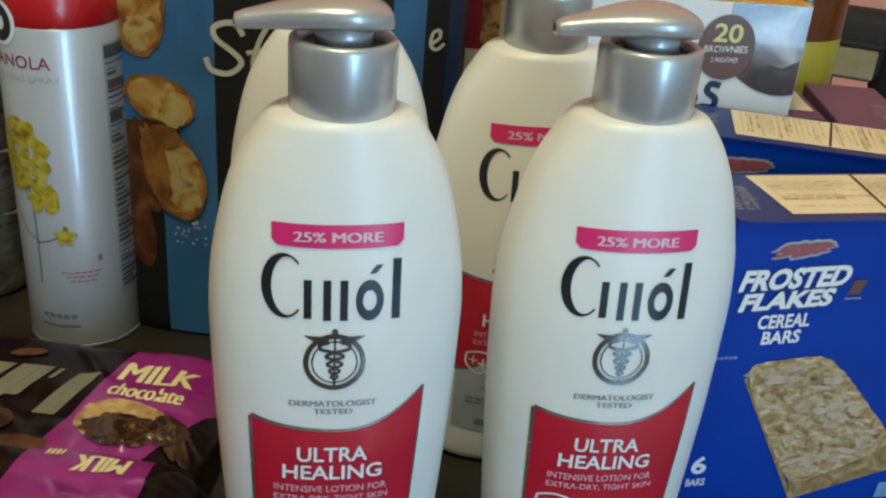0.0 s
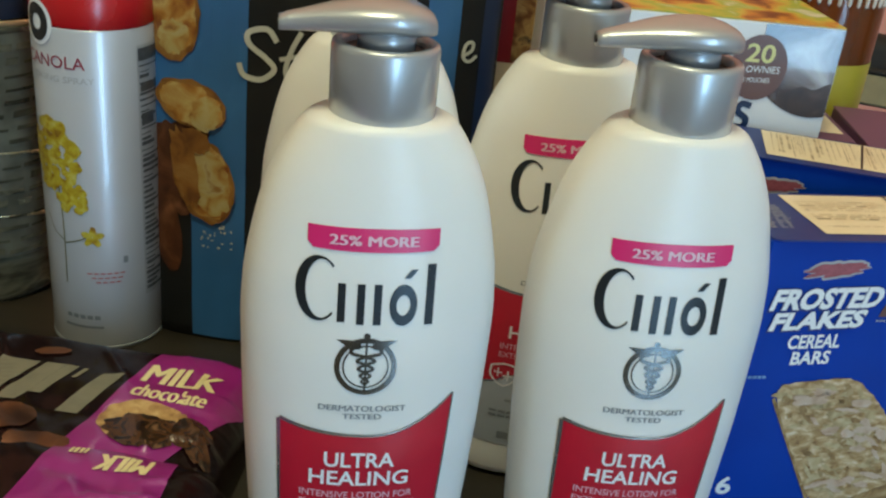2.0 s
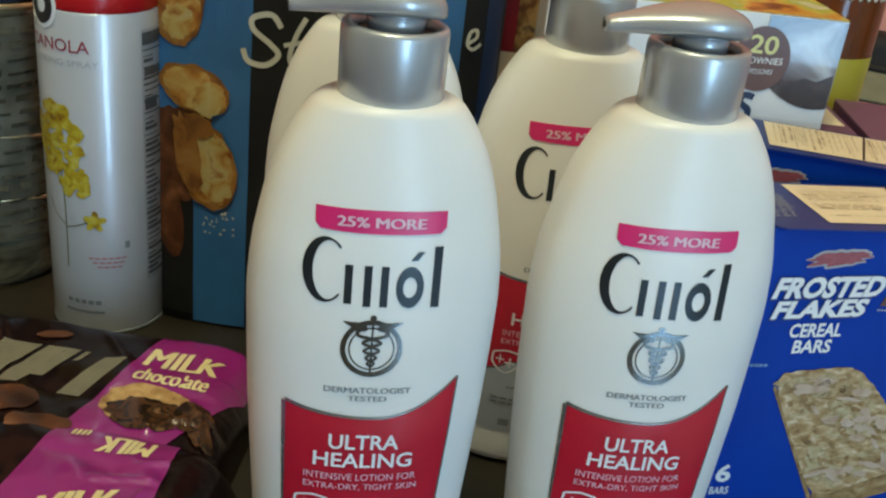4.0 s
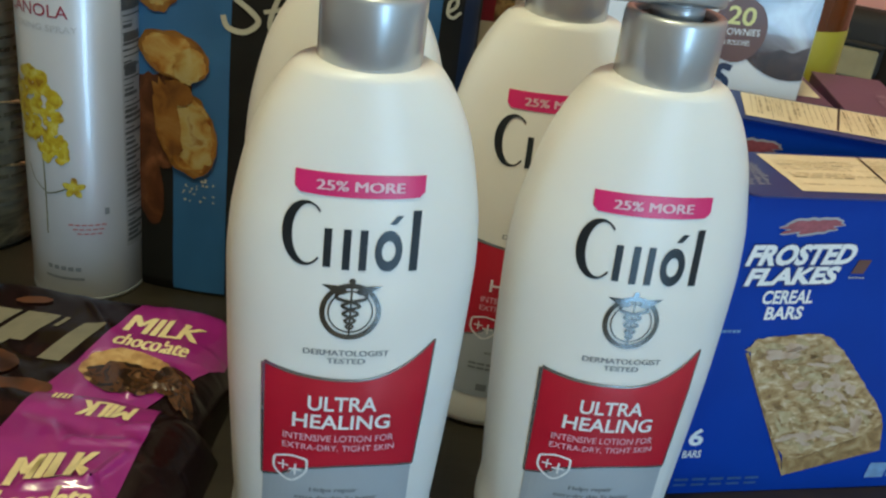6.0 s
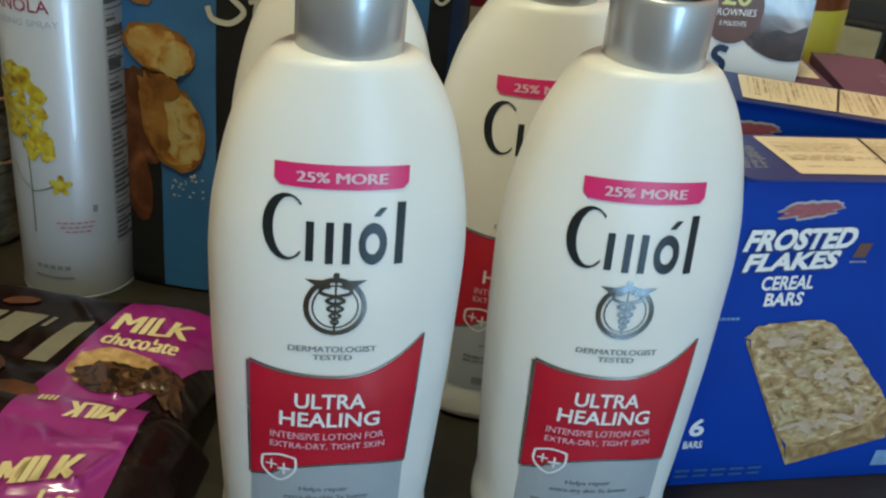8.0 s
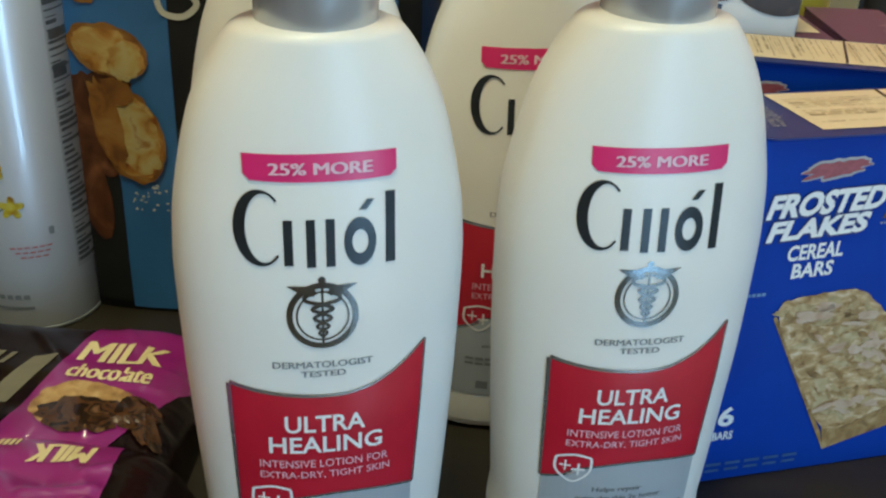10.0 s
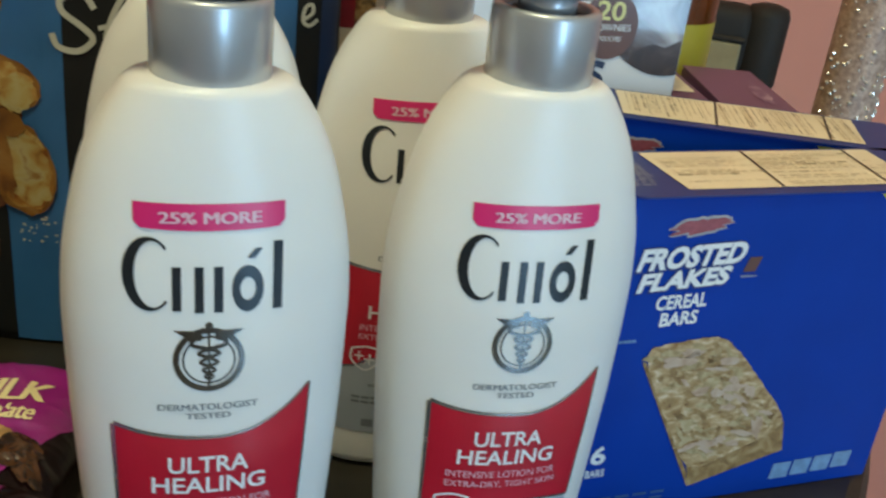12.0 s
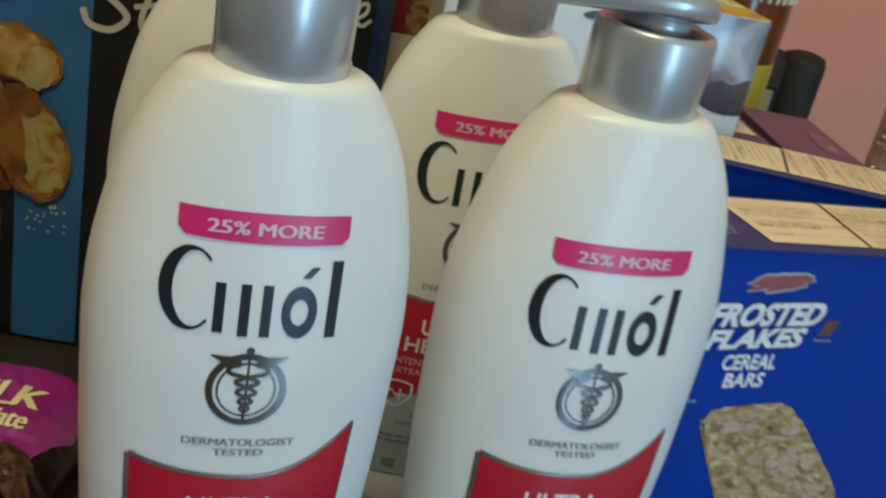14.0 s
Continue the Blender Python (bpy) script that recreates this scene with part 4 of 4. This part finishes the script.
# each cracker: crust, browned middle, pale crumb
for n, crust, middle, crumb in (
        (1, (-0.0890, 0.1890, 0.0160, 0.0285, 8), (-0.0880, 0.1890, 0.0135, 0.0250, 8), (-0.0865, 0.1730, 0.0085, 0.0085, 10)),
        (2, (-0.0772, 0.1395, 0.0200, 0.0125, -16), (-0.0770, 0.1390, 0.0180, 0.0104, -16), (-0.0690, 0.1345, 0.0082, 0.0095, -28)),
        (3, (-0.0705, 0.0985, 0.0165, 0.0255, 17), (-0.0700, 0.0990, 0.0148, 0.0232, 17), (-0.0672, 0.0970, 0.0112, 0.0190, 15))):
    cr = print_on("cracker_picture", [disc(*crust, 0.13, 5, 40, seed=4.0 * n)], bag_front, 0.0006 + 0.0004 * n, M_CRUST, bag, "printed toasted cracker")
    print_on("cracker_middle", [disc(*middle, 0.22, 5, 40, seed=4.0 * n + 2)], bag_front, 0.0008 + 0.0004 * n, M_BREAD, cr)
    print_on("cracker_crumb", [disc(*crumb, 0.30, 4, 36, seed=4.0 * n + 3)], bag_front, 0.0009 + 0.0004 * n, M_TOAST, cr)
    if n == 3:
        print_on("brown_side", [disc(-0.0800, 0.1040, 0.0068, 0.0220, 14, 0.3, 4, 30, seed=7.0), disc(-0.0745, 0.1200, 0.0085, 0.0065, -20, 0.3, 4, 30, seed=2.0)], bag_front, 0.0026, M_CRUST, cr)
tagged(print_on("crumb_print", [disc(-0.072 + 0.018 * rng.random(), 0.058 + 0.016 * rng.random(), 0.0003 + 0.0007 * rng.random(), 0.0003 + 0.0005 * rng.random(), 0, 0.3, 1, 8) for i in range(22)] +
         [disc(-0.064 + 0.008 * rng.random(), 0.196 + 0.022 * rng.random(), 0.0007, 0.0006, 0, 0.3, 1, 8) for i in range(7)], bag_front, 0.0006, M_CRUMB, bag, "pale printed crumbs"), kind="stuff")
script = [stroke([(-0.0325, 0.1765), (-0.0375, 0.1825), (-0.0470, 0.1800), (-0.0465, 0.1740), (-0.0380, 0.1680), (-0.0335, 0.1625), (-0.0400, 0.1568), (-0.0490, 0.1580), (-0.0518, 0.1640)], 0.0029),
          stroke([(-0.0200, 0.1830), (-0.0245, 0.1740), (-0.0275, 0.1640), (-0.0265, 0.1590), (-0.0225, 0.1590)], 0.0026), stroke([(-0.0310, 0.1680), (-0.0240, 0.1700), (-0.0180, 0.1720)], 0.0022),
          stroke([(-0.0180, 0.159), (-0.0140, 0.166), (-0.0100, 0.159), (-0.0040, 0.167), (0.0020, 0.160), (0.010, 0.168), (0.018, 0.162), (0.026, 0.170), (0.034, 0.164)], 0.0022),
          stroke([(0.0610, 0.1790), (0.0650, 0.1820), (0.0648, 0.1858), (0.0618, 0.1845), (0.0610, 0.1785), (0.0640, 0.1762), (0.0675, 0.1790)], 0.0017)]
for shape in script:
    print_on("brush_stroke", [shape], bag_front, 0.0008, M_SCRIPT, bag, "cream brush stroke of a wordmark")


# ---- candy bags ----
def candy_bag(x1, y0, y1, top, label, seed, letters, creases):
    ob = thing("candy_bag", label, "candy bag", "candy bags")
    x0 = -0.300

    def height(x, y):
        p, q = (2 * x - x0 - x1) / (x1 - x0), (2 * y - y0 - y1) / (y1 - y0)
        e = max(0.0, 1 - abs(p) ** 16) ** 0.6 * max(0.0, 1 - abs(q) ** 16) ** 0.5
        z = top * e
        w = 0.0013 * noise.noise((x * 34 + seed, y * 46, seed)) + 0.0003 * noise.noise((x * 120, y * 100 + seed, 2.0)) - 0.0030 * max(0.0, p - 0.84) * abs(noise.noise((y * 150, x * 60, seed))) * 4
        c1 = noise.noise((x * 26 + y * 20, y * 12 - x * 8, seed + 4.0)) ** 2
        w += 0.0007 * math.exp(-c1 * 90)
        for ax, ay, bx, by, rise, wide in creases:
            k = max(0.0, min(1.0, ((x - ax) * (bx - ax) + (y - ay) * (by - ay)) / ((bx - ax) ** 2 + (by - ay) ** 2)))
            d = math.hypot(x - ax - k * (bx - ax), y - ay - k * (by - ay))
            w += rise * math.exp(-(d / wide) ** 2)
        return 0.0012 + max(0.0, z + w * (0.25 + e))

    surf = lambda u, v, lift: (u, v, height(u, v) + lift)
    bm = bmesh.new()
    NX, NY = 230, 120
    up = [[bm.verts.new((x0 + (x1 - x0) * i / NX, y0 + (y1 - y0) * j / NY, height(x0 + (x1 - x0) * i / NX, y0 + (y1 - y0) * j / NY))) for i in range(NX + 1)] for j in range(NY + 1)]
    for j in range(NY):
        for i in range(NX):
            bm.faces.new((up[j][i], up[j][i + 1], up[j + 1][i + 1], up[j + 1][i]))
    rim = up[0] + [up[j][-1] for j in range(1, NY + 1)] + up[-1][-2::-1] + [up[j][0] for j in range(NY - 1, 0, -1)]
    low = [bm.verts.new((v.co.x, v.co.y, 0.0003)) for v in rim]
    for i in range(len(rim)):
        k = (i + 1) % len(rim)
        bm.faces.new((rim[k], rim[i], low[i], low[k]))
    bm.faces.new(low[::-1])
    part("bag_film", bm, M_CHOCBAG, ob, "", True)
    if y1 > 0.5:
        left, right = lambda y: -0.0685 - 0.19 * (0.5 - y), lambda y: -0.0190 - 0.38 * max(0.0, 0.472 - y)
    else:
        left, right = lambda y: -0.0850 - 0.06 * (0.4 - y), lambda y: -0.0312 + 0.045 * (0.42 - y)
    pts, faces, n = [], [], 40
    rows = 90
    for j in range(rows + 1):
        y = y0 + 0.004 + (y1 - y0 - 0.008) * j / rows
        for i in range(n + 1):
            pts.append((left(y) + (right(y) - left(y)) * i / n, y))
    faces = [(j * (n + 1) + i, j * (n + 1) + i + 1, (j + 1) * (n + 1) + i + 1, (j + 1) * (n + 1) + i) for j in range(rows) for i in range(n)]
    band = part("magenta_band", print_bm([(pts, faces)], surf, 0.0006), M_MAGENTA, ob, "glossy magenta band", True)
    for name, shapes, mat, lift in letters:
        print_on(name, shapes, surf, lift, mat, band)
    return ob, surf


def print_bm(shapes, surf, lift):
    bm = bmesh.new()
    for pts, faces in shapes:
        vs = [bm.verts.new(surf(u, v, lift)) for u, v in pts]
        for f in faces:
            bm.faces.new([vs[i] for i in f])
    return bm


back_bag, back_surf = candy_bag(-0.0150, 0.404, 0.510, 0.0315, "dark brown candy bag with a magenta band lying on the table", 1.0, [
    ("flavour_lettering", bold_text("MILK", -0.0682, 0.4735, 0.0348, 0.0138, 0.0007, 0.0, 0.12) + bold_text("chocolate", -0.0690, 0.4605, 0.0345, 0.0098, 0.0004, 0.0, 0.1), M_CREAM, 0.0011),
    ("cookie_picture", [disc(-0.0555, 0.4430, 0.0205, 0.0160, -4, 0.10, 10, 48, seed=2.0)], M_COOKIE, 0.0009),
    ("cookie_filling", [disc(-0.0545, 0.4375, 0.0170, 0.0125, -4, 0.25, 10, 48, seed=6.0), disc(-0.0350, 0.4420, 0.0110, 0.0095, 30, 0.3, 8, 36, seed=8.0), disc(-0.0275, 0.4330, 0.0050, 0.0085, 35, 0.3, 8, 30, seed=9.0)], M_CHOCOGLINT, 0.0012)],
    [(-0.040, 0.452, -0.022, 0.438, 0.0018, 0.0028), (-0.0500, 0.4290, -0.0480, 0.4262, 0.0019, 0.0014), (-0.0400, 0.4365, -0.0300, 0.4400, 0.0015, 0.0013), (-0.030, 0.440, -0.024, 0.424, 0.0016, 0.0018), (-0.130, 0.440, -0.095, 0.412, 0.0022, 0.0060)])
for a, b, lo, hi in ((-0.1490, -0.1300, 0.447, 0.480), (-0.1270, -0.1170, 0.447, 0.480), (-0.1145, -0.1085, 0.455, 0.480), (-0.1010, -0.0985, 0.470, 0.479), (-0.0975, -0.0870, 0.445, 0.477)):
    shape = quad_sheet((a, lo), (b, lo), (b + 0.3 * (hi - lo), hi), (a + 0.3 * (hi - lo), hi), 10)
    print_on("brand_bar", [shape], back_surf, 0.0004, M_BRANDBAR, back_bag, "silver-beige plain bar of a wordmark")
for shape in (disc(-0.1150, 0.4330, 0.0140, 0.0115, 20, 0.10, 9, 40, seed=4.0), disc(-0.0930, 0.4190, 0.0140, 0.0065, 8, 0.12, 8, 36, seed=5.0), disc(-0.1190, 0.4900, 0.0085, 0.0032, 18, 0.2, 3, 20)):
    print_on("chocolate_picture", [shape], back_surf, 0.0009, M_CHOCLIGHT, back_bag, "printed milk chocolate piece")
candy_bag(-0.0090, 0.262, 0.4290, 0.0350, "front candy bag, magenta band catching the light, overlapping the other", 7.0, [
    ("flavour_lettering", bold_text("MILK", -0.0685, 0.3565, 0.0275, 0.0170, 0.0008, 0.36, -0.08) + bold_text("chocolate", -0.0720, 0.3395, 0.0360, 0.0125, 0.0005, 0.34, -0.05), M_CREAM, 0.0012),
    ("turned_lettering", bold_text("MILK", -0.0622, 0.4040, 0.0212, 0.0105, 0.0006, 0.08, 0.1, True) + [bar(-0.0758, -0.0745, 0.4125, 0.4175), bar(-0.0738, -0.0724, 0.4127, 0.4177), bar(-0.0717, -0.0703, 0.4130, 0.4180), bar(-0.0696, -0.0684, 0.4132, 0.4180)], M_CREAM, 0.0012)],
    [(-0.0405, 0.3660, -0.0335, 0.3860, 0.0016, 0.0014), (-0.062, 0.3590, -0.040, 0.3655, 0.0022, 0.0018), (-0.056, 0.3880, -0.034, 0.3925, 0.0016, 0.0018), (-0.040, 0.4020, -0.031, 0.4060, 0.0014, 0.0013), (-0.042, 0.3690, -0.030, 0.3560, 0.0014, 0.0014),
     (-0.078, 0.4020, -0.052, 0.3960, -0.0014, 0.0040), (-0.066, 0.345, -0.040, 0.330, 0.0018, 0.0018), (-0.110, 0.400, -0.090, 0.350, 0.0022, 0.0060)])

# ---- behind the table ----
chair = thing("dining_chair", "dark brown-black chair with a padded top rail behind the table", "chair", m=pose(0.403, 1.12, FLOOR + 0.012, 0, 0, -18))
part("backrest", box_bm(-0.21, 0.079, -0.02, 0.022, 0.785, 0.855, 0.014, 4), M_CHAIR, chair, "", True)
part("side_roll", lathe_bm([(0.012, 0.772), (0.019, 0.774), (0.022, 0.780), (0.022, 0.848), (0.019, 0.856), (0.010, 0.859)], 24, cx=0.090), M_CHAIR, chair, "padded rounded side edge", True)
part("seat", box_bm(-0.21, 0.11, -0.38, 0.0, 0.40, 0.46, 0.02, 3), M_CHAIR, chair)
part("seam_strip", box_bm(0.020, 0.070, -0.0245, -0.0205, 0.790, 0.820, 0.002, 1), M_TANCLOTH, chair, "tan fabric strip")
part("strip_edge", box_bm(0.018, 0.074, -0.0262, -0.0206, 0.8205, 0.8265, 0.002, 1), M_CHAIR, chair, "dark piping")
for x in (-0.10, 0.02):
    part("back_post", box_bm(x - 0.014, x + 0.014, -0.012, 0.014, 0.458, 0.787, 0.003, 1), M_CHAIR, chair)
for x in (-0.19, 0.09):
    for y in (-0.36, -0.01):
        part("leg", box_bm(x - 0.018, x + 0.018, y - 0.018, y + 0.018, 0, 0.41, 0.004, 1), M_CHAIR, chair)

vase = thing("glitter_vase", "tall glass cylinder vase wrapped in champagne rhinestone mesh", "vase", m=pose(0.3945, 0.707, 0) @ Matrix.Scale(0.84, 4))
part("glass", lathe_bm([(0.0205, 0.0), (0.021, 0.002), (0.021, 0.32), (0.0192, 0.32), (0.0192, 0.006)], 40, True, True), M_GLASS, vase, "", True)
part("glitter_mesh", lathe_bm([(0.0214, 0.045), (0.0216, 0.06), (0.0216, 0.30)], 40, False, False), M_MESH, vase, "fine glittering mesh", True)
rng = random.Random(8)
gem = bmesh.new()
bmesh.ops.create_icosphere(gem, subdivisions=1, radius=0.0010)
first_gem = None
for k in range(290):
    a, z = rng.uniform(-math.pi, 0.1), rng.uniform(0.06, 0.30)
    mm = pose(0.0219 * math.cos(a), 0.0219 * math.sin(a), z, rng.uniform(0, 90), rng.uniform(0, 90), 0) @ Matrix.Scale(rng.uniform(0.7, 1.9), 4)
    if first_gem is None:
        first_gem = part("rhinestone", gem, M_GLITTER, vase)
        g = first_gem
    else:
        g = new("rhinestone", first_gem.data)
        g.parent = vase
    g.matrix_local = mm

fixture = thing("ceiling_light", "plain white round ceiling light above the table", "ceiling light", m=pose(-0.05, 0.10, CEIL))
part("shade", lathe_bm([(0.16, -0.06), (0.20, -0.03), (0.20, -0.001)], 40), M_FRAME, fixture, "", True)
